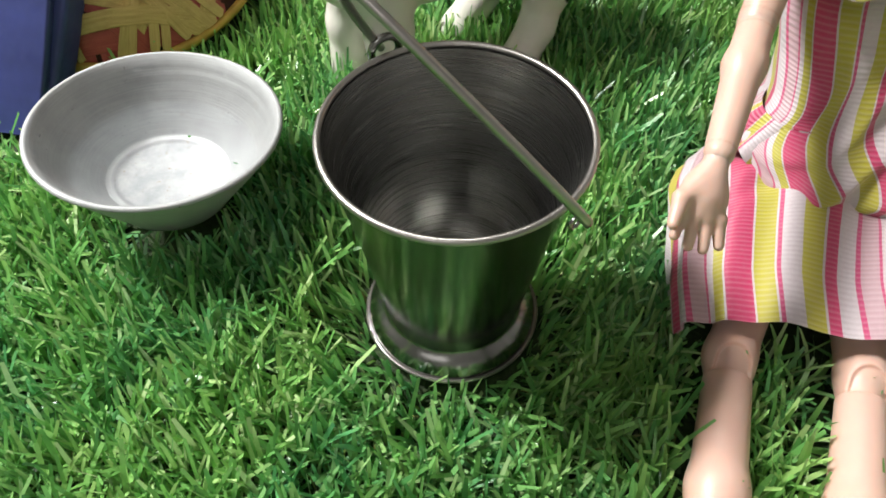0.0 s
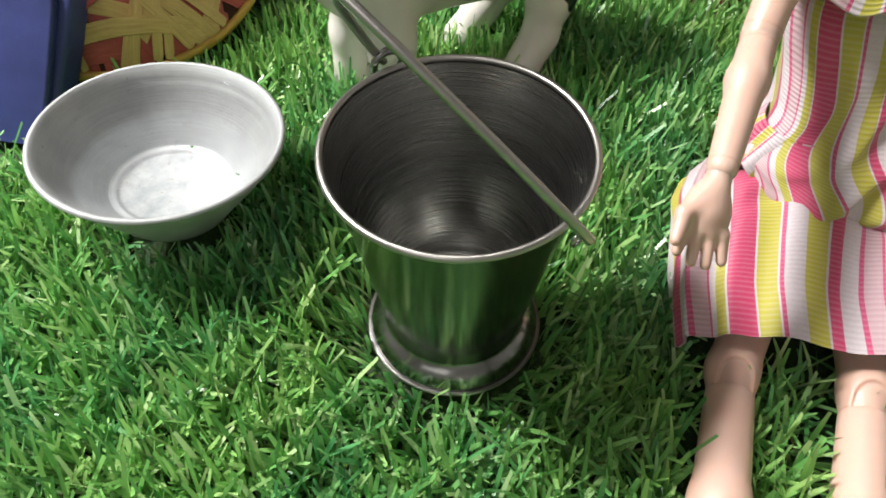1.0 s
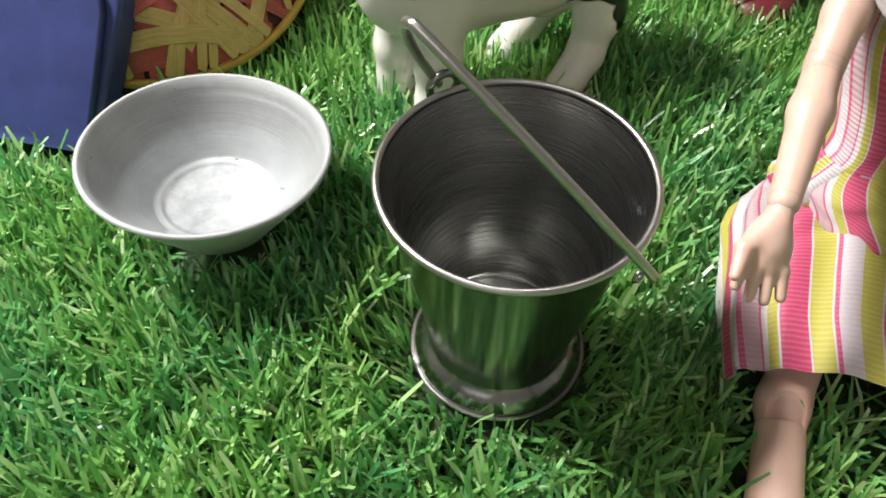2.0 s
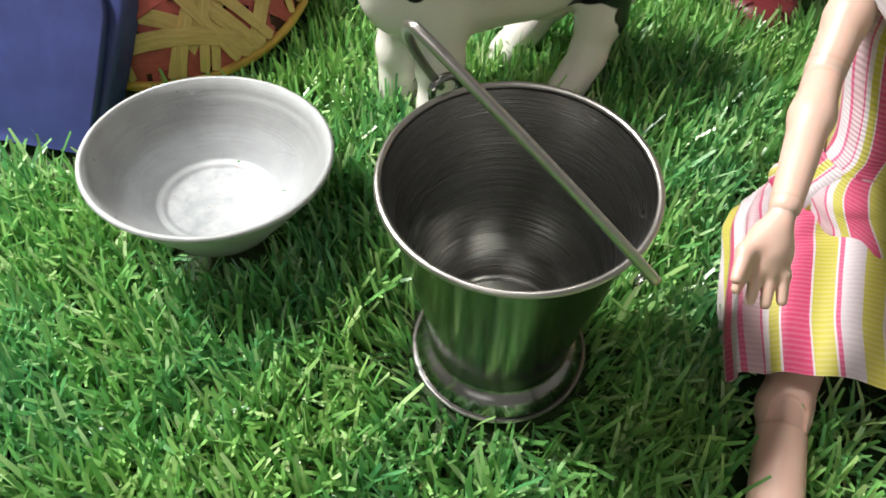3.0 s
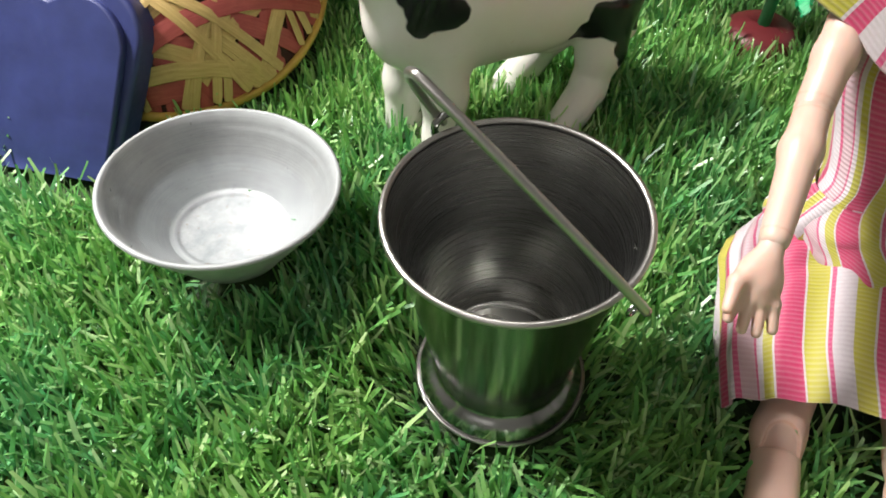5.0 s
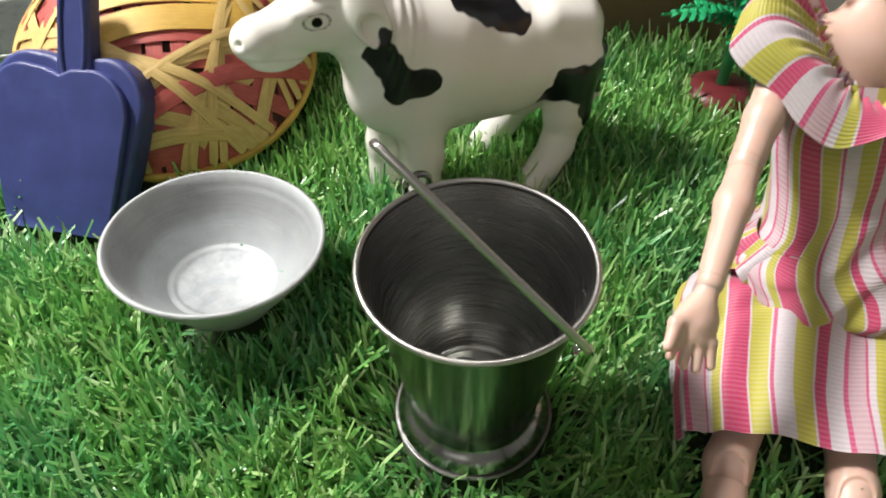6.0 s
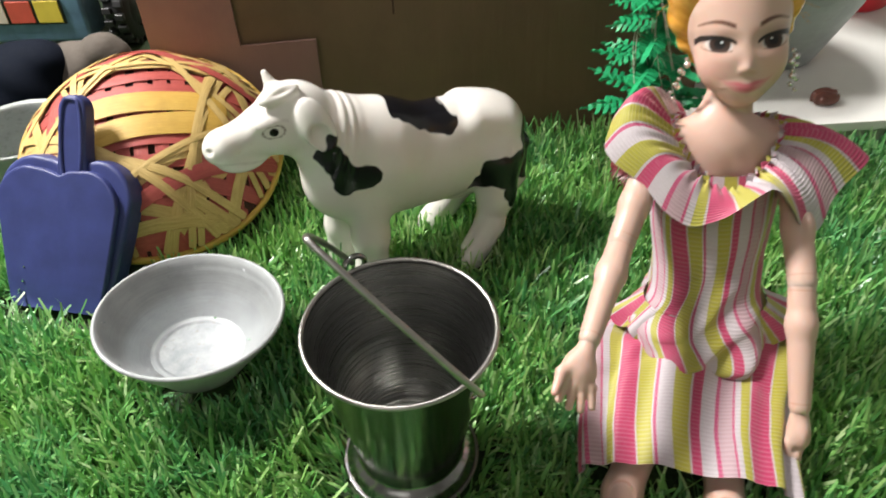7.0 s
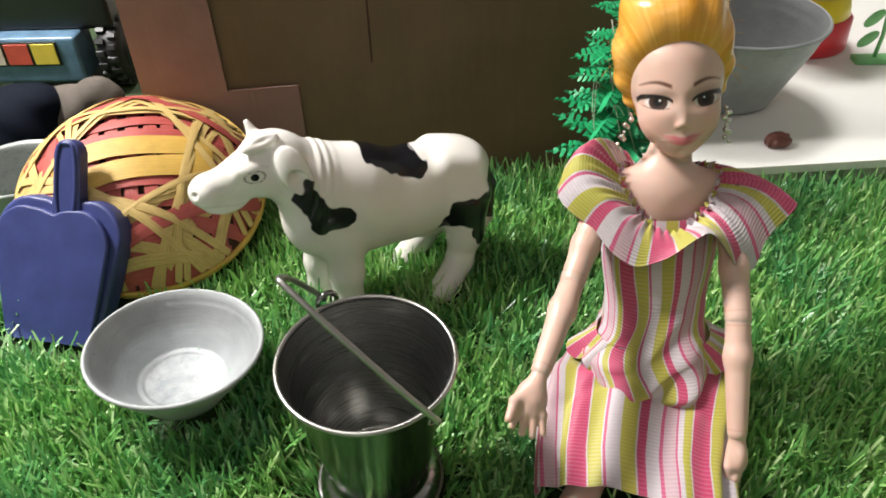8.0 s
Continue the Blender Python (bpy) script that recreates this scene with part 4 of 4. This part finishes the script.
build_doll()


# ---- woven basket, upside down ----
def build_basket():
    m = pose(-0.1410, 0.3010, 0.0420, 20.8, 9.8, 0)
    top = thing("woven_basket", m, "upturned round basket woven of yellow and red straw strips", "basket")
    rim_r, high = 0.0660, 0.0370

    def dome(r):
        k = min(1.0, r / rim_r)
        return high * (1 - k ** 2.6)

    # added dark sheet under the strips, paints the shade between them
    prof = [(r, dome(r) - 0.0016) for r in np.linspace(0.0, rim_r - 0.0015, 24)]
    part("gap_shade_sheet", lathe(prof, 72), GAP_SHADE, top, "added dark sheet for the shade seen through the gaps")
    rng = random.Random(4)

    def strip(theta, off, wide, lift, material, phase, reach=1.0):
        n, t = (math.cos(theta), math.sin(theta)), (-math.sin(theta), math.cos(theta))
        half = math.sqrt(max(1e-6, (rim_r * 0.995) ** 2 - off * off)) * reach
        steps, rows = 44, []
        fib, alo = [], []
        for i in range(steps + 1):
            s = -half + 2 * half * i / steps
            line = []
            bow = 0.0007 * math.sin(s * 60 + phase)
            for j in range(5):
                w = (j / 4 - 0.5) * wide
                x, y = n[0] * (off + w + bow) + t[0] * s, n[1] * (off + w + bow) + t[1] * s
                r = math.hypot(x, y)
                if r > rim_r:
                    x, y, r = x * rim_r / r, y * rim_r / r, rim_r
                weave = 0.0004 * math.sin(s * 150 + phase)
                line.append((x, y, dome(r) + lift + weave - 0.00006 * abs(j - 2)))
                fib.append(w + phase)
                alo.append(s)
            rows.append(line)
        g = np.array(rows)
        v, q = sheet(g)
        under = v - np.array((0, 0, 0.0004))
        k = len(v)
        faces = list(q) + [tuple(a + k for a in f[::-1]) for f in q]
        cols = 5
        for i in range(steps):
            a, b = i * cols, (i + 1) * cols
            faces += [(a, b, b + k, a + k), (a + 4 + k, b + 4 + k, b + 4, a + 4)]
        part("strip", (np.vstack([v, under]), faces), material, top, smooth=False, attrs={"fibre": fib + fib, "along": alo + alo})

    for th in (0.30, 0.30 + math.pi / 2):
        for i in range(-6, 7):
            strip(th + rng.uniform(-0.04, 0.04), i * 0.0098, 0.0066, 0.0002 if th < 1 else 0.0010, STRAW_RED, rng.uniform(0, 6))
    for off, th in ((0.001, 1.90), (-0.013, 1.96)):
        strip(th, off, 0.0120, 0.0023, STRAW_GOLD, 1.0, 0.62)
    for b in range(7):
        th = b * 2 * math.pi / 7 + rng.uniform(-0.06, 0.06)
        for j in (-1.5, -0.5, 0.5, 1.5):
            strip(th + j * 0.10 + rng.uniform(-0.03, 0.03), 0.0285 + 0.0010 * abs(j) + rng.uniform(-0.0008, 0.0018), 0.0034 + rng.uniform(-0.0005, 0.0006),
                  0.0018 + 0.0008 * ((b + int(j + 1.5)) % 3), STRAW, rng.uniform(0, 6))
    for i in range(18):
        th = i * 2 * math.pi / 18 + rng.uniform(-0.07, 0.07)
        red = i % 3 == 0
        strip(th + 0.21, 0.0425 + 0.0060 * (i % 3) + rng.uniform(-0.001, 0.001), 0.0060 if red else 0.0046, 0.0014 + 0.0008 * ((i * 5) % 4), STRAW_RED if red else STRAW, rng.uniform(0, 6))
    hoop = [(rim_r - 0.0012, -0.0022), (rim_r + 0.0012, -0.0021), (rim_r + 0.0017, 0.0), (rim_r + 0.0010, 0.0020), (rim_r - 0.0008, 0.0022), (rim_r - 0.0014, 0.0), (rim_r - 0.0012, -0.0022)]
    v, f = lathe(hoop, 96)
    part("rim_hoop", (v, f), STRAW_GOLD, top, "split bamboo rim hoop", attrs={"fibre": [p[2] for p in v], "along": [math.atan2(p[1], p[0]) * rim_r for p in v]})


build_basket()


# ---- navy dustpan ----
def build_dustpan():
    m = pose(-0.1745, 0.2175, 0.0060, -31, 0, -10.8)
    pan = thing("toy_dustpan", m, "navy blue plastic toy dustpan standing on its lip against the basket", "dustpan")

    def outline(bottom, wide, shoulder, notch, shift):
        pts = [(-bottom, 0.0), (bottom, 0.0)]
        for k in np.linspace(0, 1, 8):
            pts.append((bottom + (wide - bottom) * k ** 0.8, shoulder * 0.74 * k))
        for a in np.linspace(0.1, 1.45, 9):
            pts.append((wide * 0.45 + wide * 0.55 * math.cos(a), shoulder * 0.74 + (shoulder * 0.26) * math.sin(a)))
        pts.append((wide * 0.20, shoulder * 0.985))
        pts.append((0.0015, notch))
        right = pts[1:]
        left = [(-x, z) for x, z in right[::-1] if abs(x) > 1e-4]
        return [(x + shift * z, z) for x, z in right + left[1:]]

    part("back_shell", slab(outline(0.0250, 0.0350, 0.0740, 0.0690, 0.06), 0.0120, 0.0022, 3), NAVY, pan, at=Matrix.Translation((0.0000, 0.0030, 0.0)))
    part("front_plate", slab(outline(0.0235, 0.0318, 0.0690, 0.0655, 0.02), 0.0045, 0.0014, 3), NAVY, pan)
    grip = [(-0.0085, 0.060), (0.0085, 0.060), (0.0072, 0.078), (0.0070, 0.096)]
    grip += [(0.0070 * math.cos(a), 0.096 + 0.0075 * math.sin(a)) for a in np.linspace(0.2, math.pi - 0.2, 9)]
    grip += [(-0.0070, 0.096), (-0.0072, 0.078)]
    part("handle", slab(grip, 0.0080, 0.0016, 3), NAVY, pan, at=Matrix.Translation((0.0085, 0.0015, 0.0)))
    ring = [(math.copysign(0.0054 * abs(math.cos(a)) ** 0.45, math.cos(a)), 0.0, 0.0825 + 0.0190 * math.sin(a)) for a in np.linspace(0, 2 * math.pi, 49)]
    part("grip_ridge", tube(ring, 0.0011, 8, False), NAVY, pan, at=Matrix.Translation((0.0085, 0.0015, 0.0)))


build_dustpan()


# ---- cardboard box behind ----
def build_box():
    y = 0.3700
    carton = thing("cardboard_box", pose(0.0, y, 0.0), "brown cardboard box with a pinkish card on its front", "cardboard box")
    # upper part is unseen, made this tall to keep tube_light off the foreground
    part("front_panel", box(0.318, 0.004, 0.500, 0.0006, 1, at=(0.003, 0.002, 0.250)), CARD, carton, smooth=False)
    part("side_panel", box(0.004, 0.220, 0.500, 0.0006, 1, at=(0.160, 0.1145, 0.250)), CARD, carton, smooth=False)
    part("side_panel", box(0.004, 0.220, 0.500, 0.0006, 1, at=(-0.154, 0.1145, 0.250)), CARD, carton, smooth=False)
    part("back_panel", box(0.318, 0.004, 0.500, 0.0006, 1, at=(0.003, 0.2270, 0.250)), CARD, carton, smooth=False)
    pink = [(-0.156, 0.010), (-0.0600, 0.010), (-0.0595, 0.0730), (-0.1035, 0.0700), (-0.1065, 0.4990), (-0.156, 0.4990)]
    part("card_sheet", slab(pink, 0.0012, 0.0), CARD_PINK, carton, "pinkish card sheet", smooth=False, at=Matrix.Translation((0, -0.0035, 0)))
    # slit not cut through; a dark strip paints the shade inside it
    slot = [(-0.0146, 0.086), (-0.0136, 0.086), (-0.0132, 0.499), (-0.0148, 0.499)]
    part("slit", slab(slot, 0.0008, 0.0), GAP_SHADE, carton, "dark strip painted for the shade in the card's slit", smooth=False, at=Matrix.Translation((0, -0.0012, 0)))


build_box()


# ---- white board with its things ----
def on_board(x, y, z=0.0238):
    return pose(x, y, z)


def build_board():
    b = thing("white_board", pose(0.150, 0.3385, 0.0, 0, 0, 4.6), "thick white painted board lying on the grass mat", "board")
    part("top_sheet", box(0.560, 0.560, 0.0060, 0.0008, 2, at=(0.280, 0.280, 0.0208)), BOARD, b, smooth=False)
    part("core", box(0.556, 0.556, 0.0175, 0.0006, 1, at=(0.280, 0.281, 0.0089)), BOARD_SIDE_SHADE, b, "board edge greyed for its shaded side", smooth=False)


build_board()
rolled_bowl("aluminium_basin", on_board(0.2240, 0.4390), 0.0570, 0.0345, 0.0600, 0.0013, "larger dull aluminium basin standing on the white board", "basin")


def build_sweet():
    def f(p):
        d = smax(ell(p, (0, 0, 0.0042), (0.0092, 0.0062, 0.0048)), np.abs(p[..., 0]) - 0.0082, 0.002)
        return smax(d - 0.0004 * np.sin(p[..., 1] * 1500 + 2 * np.sin(p[..., 0] * 400)), -p[..., 2], 0.001)

    v, q = iso(f, (-0.011, -0.008, -0.001), (0.011, 0.008, 0.011), 0.0005)
    ob = part("sweet", (v, q), NUT, at=pose(0.2398, 0.3690, 0.0239, 0, 0, 8))
    tagged(ob, "small ridged dark brown sweet on the white board", "sweet")


build_sweet()


def build_container():
    c = thing("round_container", on_board(0.3090, 0.5300) @ Matrix.Diagonal((1.3, 1.3, 1.2, 1)), "round red, yellow and white plastic container on the white board", "container")
    part("base", lathe([(0.0, 0.0), (0.0262, 0.0), (0.0275, 0.0015), (0.0270, 0.0200), (0.0255, 0.0215), (0.0, 0.0215)], 64), RED, c, "red plastic base")
    part("band", lathe([(0.0, 0.0215), (0.0245, 0.0215), (0.0250, 0.0225), (0.0225, 0.0350), (0.0, 0.0355)], 64), YELLOW, c, "yellow plastic band")
    part("cup", lathe([(0.0, 0.0355), (0.0200, 0.0357), (0.0215, 0.0370), (0.0240, 0.0800), (0.0232, 0.0800), (0.0205, 0.0380), (0.0, 0.0375)], 64), MILK, c, "milky white cup")


build_container()


def build_toy_plant():
    c = thing("toy_plant", on_board(0.3520, 0.4900), "flat pale green plastic toy plant on the white board", "toy plant")
    part("base", box(0.030, 0.012, 0.004, 0.001, 2, at=(0, 0, 0.002)), LIME, c)
    part("stem", tube([(0, 0, 0.003), (0.001, 0, 0.020), (-0.001, 0, 0.045)], 0.0016, 8), LIME, c)
    for x, z, t in ((-0.009, 0.018, 50), (0.010, 0.024, -50), (-0.009, 0.034, 45), (0.009, 0.040, -45), (0.0, 0.050, 0)):
        leaf = [(0.0042 * math.cos(a), 0.0085 * math.sin(a)) for a in np.linspace(0, 2 * math.pi, 17)[:-1]]
        part("leaf", slab(leaf, 0.0016, 0.0004, 1), LIME, c, at=pose(x, -0.0008, z, 0, t, 0))


build_toy_plant()


# ---- green plastic tree ----
def build_tree():
    tree = thing("toy_tree", pose(0.1215, 0.3180, 0.0), "green plastic toy tree with fern-like sprays in a dark red base", "toy tree")
    part("base", lathe([(0.0, 0.004), (0.0165, 0.004), (0.0180, 0.008), (0.0165, 0.0135), (0.0120, 0.0165), (0.0, 0.0170)], 48), POT, tree, "dark red round plastic base")
    part("stem", tube([(0, 0, 0.012), (0.001, 0, 0.06), (0, 0.001, 0.11), (0, 0, 0.142)], [0.0030, 0.0024, 0.0018, 0.0010], 8), LEAF, tree)
    rng = random.Random(9)

    def spray(long):
        pts_r, pts_l = [], []
        n = 9
        for i in range(n):
            t = i / (n - 1)
            w = 0.0100 * math.sin(0.35 + t * 2.6) * (1 - 0.35 * t)
            x = long * t
            pts_r += [(x, 0.0014), (x + 0.0010, w * 0.9), (x + 0.0022, w), (x + 0.0031, w * 0.86), (x + 0.0024, 0.0018)]
        pts = pts_r + [(long * 1.04, 0.0)] + [(x, -z) for x, z in pts_r[::-1]]
        bm = slab(pts, 0.0009, 0.0)
        bmesh.ops.triangulate(bm, faces=bm.faces[:])
        for v in bm.verts:
            v.co = Vector((v.co.x, v.co.z, v.co.y - 6.0 * v.co.x ** 2 + 0.0012 * math.sin(v.co.z * 900)))
        return bm

    first = part("spray", spray(0.031), LEAF, tree, smooth=False)
    first.matrix_basis = pose(0, 0, 0.050, 0, -10, 170)
    for i in range(56):
        h = 0.046 + 0.094 * i / 56 + rng.uniform(-0.003, 0.003)
        a = i * 137.5 + rng.uniform(-15, 15)
        ob = new("spray", first.data)
        ob.parent = tree
        k = (1.0 - 0.45 * i / 56) * rng.uniform(0.85, 1.12)
        ob.matrix_basis = pose(0, 0, h, rng.uniform(-14, 14), rng.uniform(-30, 4), a) @ Matrix.Diagonal((k, k, k, 1))
    for i in range(7):
        a, r = rng.uniform(2.2, 4.6), rng.uniform(0.018, 0.034)
        h = rng.uniform(0.05, 0.11)
        pts = [(r * s * math.cos(a + s), r * s * math.sin(a + s) * 0.6, h + 0.030 * math.sin(s * 3)) for s in np.linspace(0.05, 1.1, 14)]
        part("filament", tube(pts, 0.00022, 5), FILAMENT, tree, "thin pale filament")


build_tree()


# ---- clutter at the back corner ----
def build_truck():
    t = thing("toy_truck", pose(-0.2900, 0.5000, 0.0), "worn blue toy truck with a coloured sticker and black knobbly tyres", "toy truck")
    part("bumper", box(0.085, 0.030, 0.037, 0.003, 3, at=(-0.010, 0.015, 0.0325)), BLUE, t, "worn blue front")
    part("cab", box(0.112, 0.080, 0.110, 0.004, 3, at=(0.002, 0.055, 0.1060)), SMOKE, t, "dark cab windows")
    part("sticker", box(0.066, 0.0016, 0.0195, 0.0002, 1, at=(-0.0155, -0.0004, 0.0385)), SMOKE, t, "dark sticker backing", smooth=False)
    for x, mt in ((0.0066, LABEL_YELLOW), (-0.0144, LABEL_RED), (-0.0354, LABEL_WHITE)):
        part("sticker_field", box(0.0185, 0.0012, 0.0165, 0.0002, 1, at=(x, -0.0014, 0.0385)), mt, t, smooth=False)
    for x in (0.0520, -0.0760):
        wheel = part("wheel", lathe([(0.0, -0.011), (0.016, -0.011), (0.018, -0.009), (0.018, 0.009), (0.016, 0.011), (0.0, 0.011)], 40), SMOKE, t, "dark wheel hub",
                     at=pose(x, 0.030, 0.0285, 0, 90, 0) @ Matrix.Diagonal((0.86, 0.86, 0.72, 1)))
        part("tyre", lathe([(0.017, -0.012), (0.026, -0.012), (0.0295, -0.009), (0.0295, 0.009), (0.026, 0.012), (0.017, 0.012)], 40), TYRE, wheel)
        for i in range(18):
            for side in (-1, 1):
                a = 2 * math.pi * (i + 0.25 * side) / 18
                part("tread_block", box(0.0045, 0.0055, 0.0095, 0.0006, 1), TYRE, wheel, smooth=False,
                     at=Matrix.Rotation(a, 4, "Z") @ Matrix.Translation((0.0305, 0, side * 0.0062)))


build_truck()


def blob(name, f, lo, hi, h, material, m, label, category):
    v, q = iso(f, lo, hi, h)
    return tagged(part(name, (v, q), material, at=m), label, category)


blob("soft_toy", lambda p: smax(smin(smin(ell(p, (0, 0, 0.028), (0.026, 0.022, 0.028)), ell(p, (0.020, -0.004, 0.050), (0.016, 0.013, 0.014)), 0.012),
                                     ell(p, (-0.018, -0.004, 0.040), (0.013, 0.012, 0.016)), 0.010) - 0.0008 * np.sin(p[..., 0] * 260) * np.sin(p[..., 2] * 300), -p[..., 2], 0.002),
     (-0.05, -0.04, -0.004), (0.05, 0.04, 0.075), 0.0016, SOCK, pose(-0.2210, 0.4050, 0.0), "crumpled white soft cloth toy", "soft toy")
cup = part("pale_cup", lathe(smooth_profile([(0.0, 0.002), (0.020, 0.002), (0.026, 0.010), (0.031, 0.040), (0.033, 0.068), (0.0315, 0.070), (0.0295, 0.066), (0.027, 0.040), (0.022, 0.012), (0.0, 0.008)], 4), 64),
           PALE_BLUE, at=pose(-0.2290, 0.3300, 0.002) @ Matrix.Diagonal((1, 1, 0.55, 1)))
tagged(cup, "pale blue-white glazed cup on the grass", "cup")
# added red form in place of the dress fold at the hip, no real seat
blob("red_hip_form", lambda p: smax(ell(p, (0, 0, 0.009), (0.0240, 0.0190, 0.0170)) - 0.001, -p[..., 2], 0.003), (-0.05, -0.03, -0.003), (0.05, 0.03, 0.032), 0.0012, RED,
     pose(0.1440, 0.1880, 0.0045), "small rounded red form standing in for the dress cloth at the doll's hip", "seat")
blob("dark_bag", lambda p: smax(smin(ell(p, (0, 0, 0.045), (0.040, 0.028, 0.052)), ell(p, (0.016, 0.004, 0.085), (0.022, 0.018, 0.024)), 0.015) - 0.0010 * np.sin(p[..., 0] * 190 + p[..., 2] * 140), -p[..., 2], 0.002),
     (-0.05, -0.04, -0.004), (0.05, 0.04, 0.115), 0.0018, DARK_CLOTH, pose(-0.2620, 0.3900, 0.0) @ Matrix.Diagonal((1, 1, 0.58, 1)), "slumped dark navy cloth bag", "bag")


# ---- grass ----
def covered(x, y):
    """True where a thing stands, so that no blade grows there."""
    hit = np.hypot(x - 0.0027, y - 0.1360) < 0.0266
    hit |= np.hypot(x + 0.0896, y - 0.1761) < 0.0195
    hit |= (np.abs(x - 0.104 - (y - 0.115) * 0.22) < 0.036) & (y > 0.116) & (y < 0.205)
    for ax, ay, bx, by, r in ((0.0765, 0.110, 0.0500, 0.015, 0.0075), (0.1105, 0.105, 0.0780, 0.008, 0.0075), (-0.203, 0.221, -0.146, 0.212, 0.011),
                              (-0.17, 0.236, -0.135, 0.232, 0.010)):
        dx, dy = bx - ax, by - ay
        t = np.clip(((x - ax) * dx + (y - ay) * dy) / (dx * dx + dy * dy), 0, 1)
        hit |= np.hypot(x - ax - t * dx, y - ay - t * dy) < r
    hit |= np.hypot(x + 0.141, y - 0.301) < 0.062
    hit |= np.hypot(x - 0.1215, y - 0.318) < 0.0175
    hit |= np.hypot(x + 0.229, y - 0.33) < 0.028
    for s, w in ((0.0355, 0.0135), (0.0425, -0.0115), (-0.0135, 0.0175), (-0.005, -0.018)):
        cx = 0.010 - 0.9018 * s + 0.4321 * w
        cy = 0.262 - 0.4321 * s - 0.9018 * w
        hit |= np.hypot(x - cx, y - cy) < 0.0088
    hit |= (y > 0.3385 + (x - 0.150) * 0.0805) & (x > 0.148)
    hit |= (y > 0.3655) & (x > -0.158)
    return hit


def blades(name, n, span, length, width, lean, material, rng, label, fall=1.3):
    x = rng.uniform(span[0], span[1], n)
    y = rng.uniform(span[2], span[3], n)
    keep = ~covered(x, y)
    x, y = x[keep], y[keep]
    n = len(x)
    tuft = np.sin(x * 310 + 2 * np.sin(y * 170)) * np.sin(y * 290 + 2 * np.sin(x * 140))
    yaw = rng.uniform(0, 2 * np.pi, n)
    tilt = np.abs(rng.normal(0.0, lean, n)) + 0.08
    ln = rng.uniform(length[0], length[1], n) * (1 + 0.14 * tuft)
    away = np.arctan2(y - 0.1360, x - 0.0027) + rng.normal(0, 0.5, n)
    yaw = np.where(np.hypot(x - 0.0027, y - 0.1360) < 0.0440, away, yaw)
    ln = np.where(np.hypot(x + 0.0902, y - 0.1755) < 0.030, ln * 0.72, ln)
    ln = np.where(np.hypot(x - 0.0027, y - 0.1360) < 0.0370, ln * 0.62, ln)
    wd = rng.uniform(width[0], width[1], n)
    curl = rng.normal(0.0, 0.20, n)
    face = yaw + rng.normal(np.pi / 2, 0.7, n)
    verts = np.zeros((n, 8, 3))
    px, pz, ang = np.zeros(n), np.zeros(n), tilt * 0.62
    for i in range(4):
        cx, cy = x + px * np.cos(yaw), y + px * np.sin(yaw)
        w = wd * (0.92, 1.0, 0.98, 0.60)[i] / 2
        ox, oy = np.cos(face) * w, np.sin(face) * w
        verts[:, i * 2] = np.stack([cx - ox, cy - oy, pz], 1)
        verts[:, i * 2 + 1] = np.stack([cx + ox, cy + oy, pz + (0.0004 if i == 3 else 0.0)], 1)
        px = px + np.sin(ang) * ln / 3
        pz = np.maximum(pz + np.cos(ang) * ln / 3, 0.0006)
        ang = ang + tilt * (fall - 0.6) / 3 + curl * 0.22
    me = bpy.data.meshes.new(name)
    base = (np.arange(n) * 8)[:, None]
    quads = np.concatenate([base + np.array((0, 1, 3, 2)), base + np.array((2, 3, 5, 4)), base + np.array((4, 5, 7, 6))], 1).reshape(-1, 4)
    me.vertices.add(n * 8)
    me.vertices.foreach_set("co", verts.ravel())
    me.loops.add(quads.size)
    me.loops.foreach_set("vertex_index", quads.ravel().astype(np.int32))
    me.polygons.add(len(quads))
    me.polygons.foreach_set("loop_start", (np.arange(len(quads)) * 4).astype(np.int32))
    me.materials.append(material)
    me.update(calc_edges=True)
    me.validate()
    ob = new(name, me)
    return tagged(ob, label, "grass", "", "stuff")


RNG = np.random.default_rng(11)
blades("grass", 105000, (-0.30, 0.40, -0.06, 0.42), (0.0130, 0.0235), (0.0010, 0.0017), 0.80, GRASS, RNG, "bright green artificial grass blades of a mat")
blades("grass_thatch", 30000, (-0.30, 0.40, -0.06, 0.42), (0.0050, 0.0105), (0.0005, 0.0009), 0.9, THATCH, RNG, "dull curled thatch between artificial grass blades", 3.0)
blades("grass_margin", 46000, (-0.58, 0.69, -0.40, -0.06), (0.0110, 0.0180), (0.0012, 0.0020), 0.75, GRASS, RNG, "green artificial grass at the mat's margin")
blades("grass_margin", 24000, (-0.58, -0.30, -0.06, 0.42), (0.0110, 0.0180), (0.0012, 0.0020), 0.75, GRASS, RNG, "green artificial grass at the mat's margin")
blades("grass_margin", 20000, (0.40, 0.69, -0.06, 0.42), (0.0110, 0.0180), (0.0012, 0.0020), 0.75, GRASS, RNG, "green artificial grass at the mat's margin")
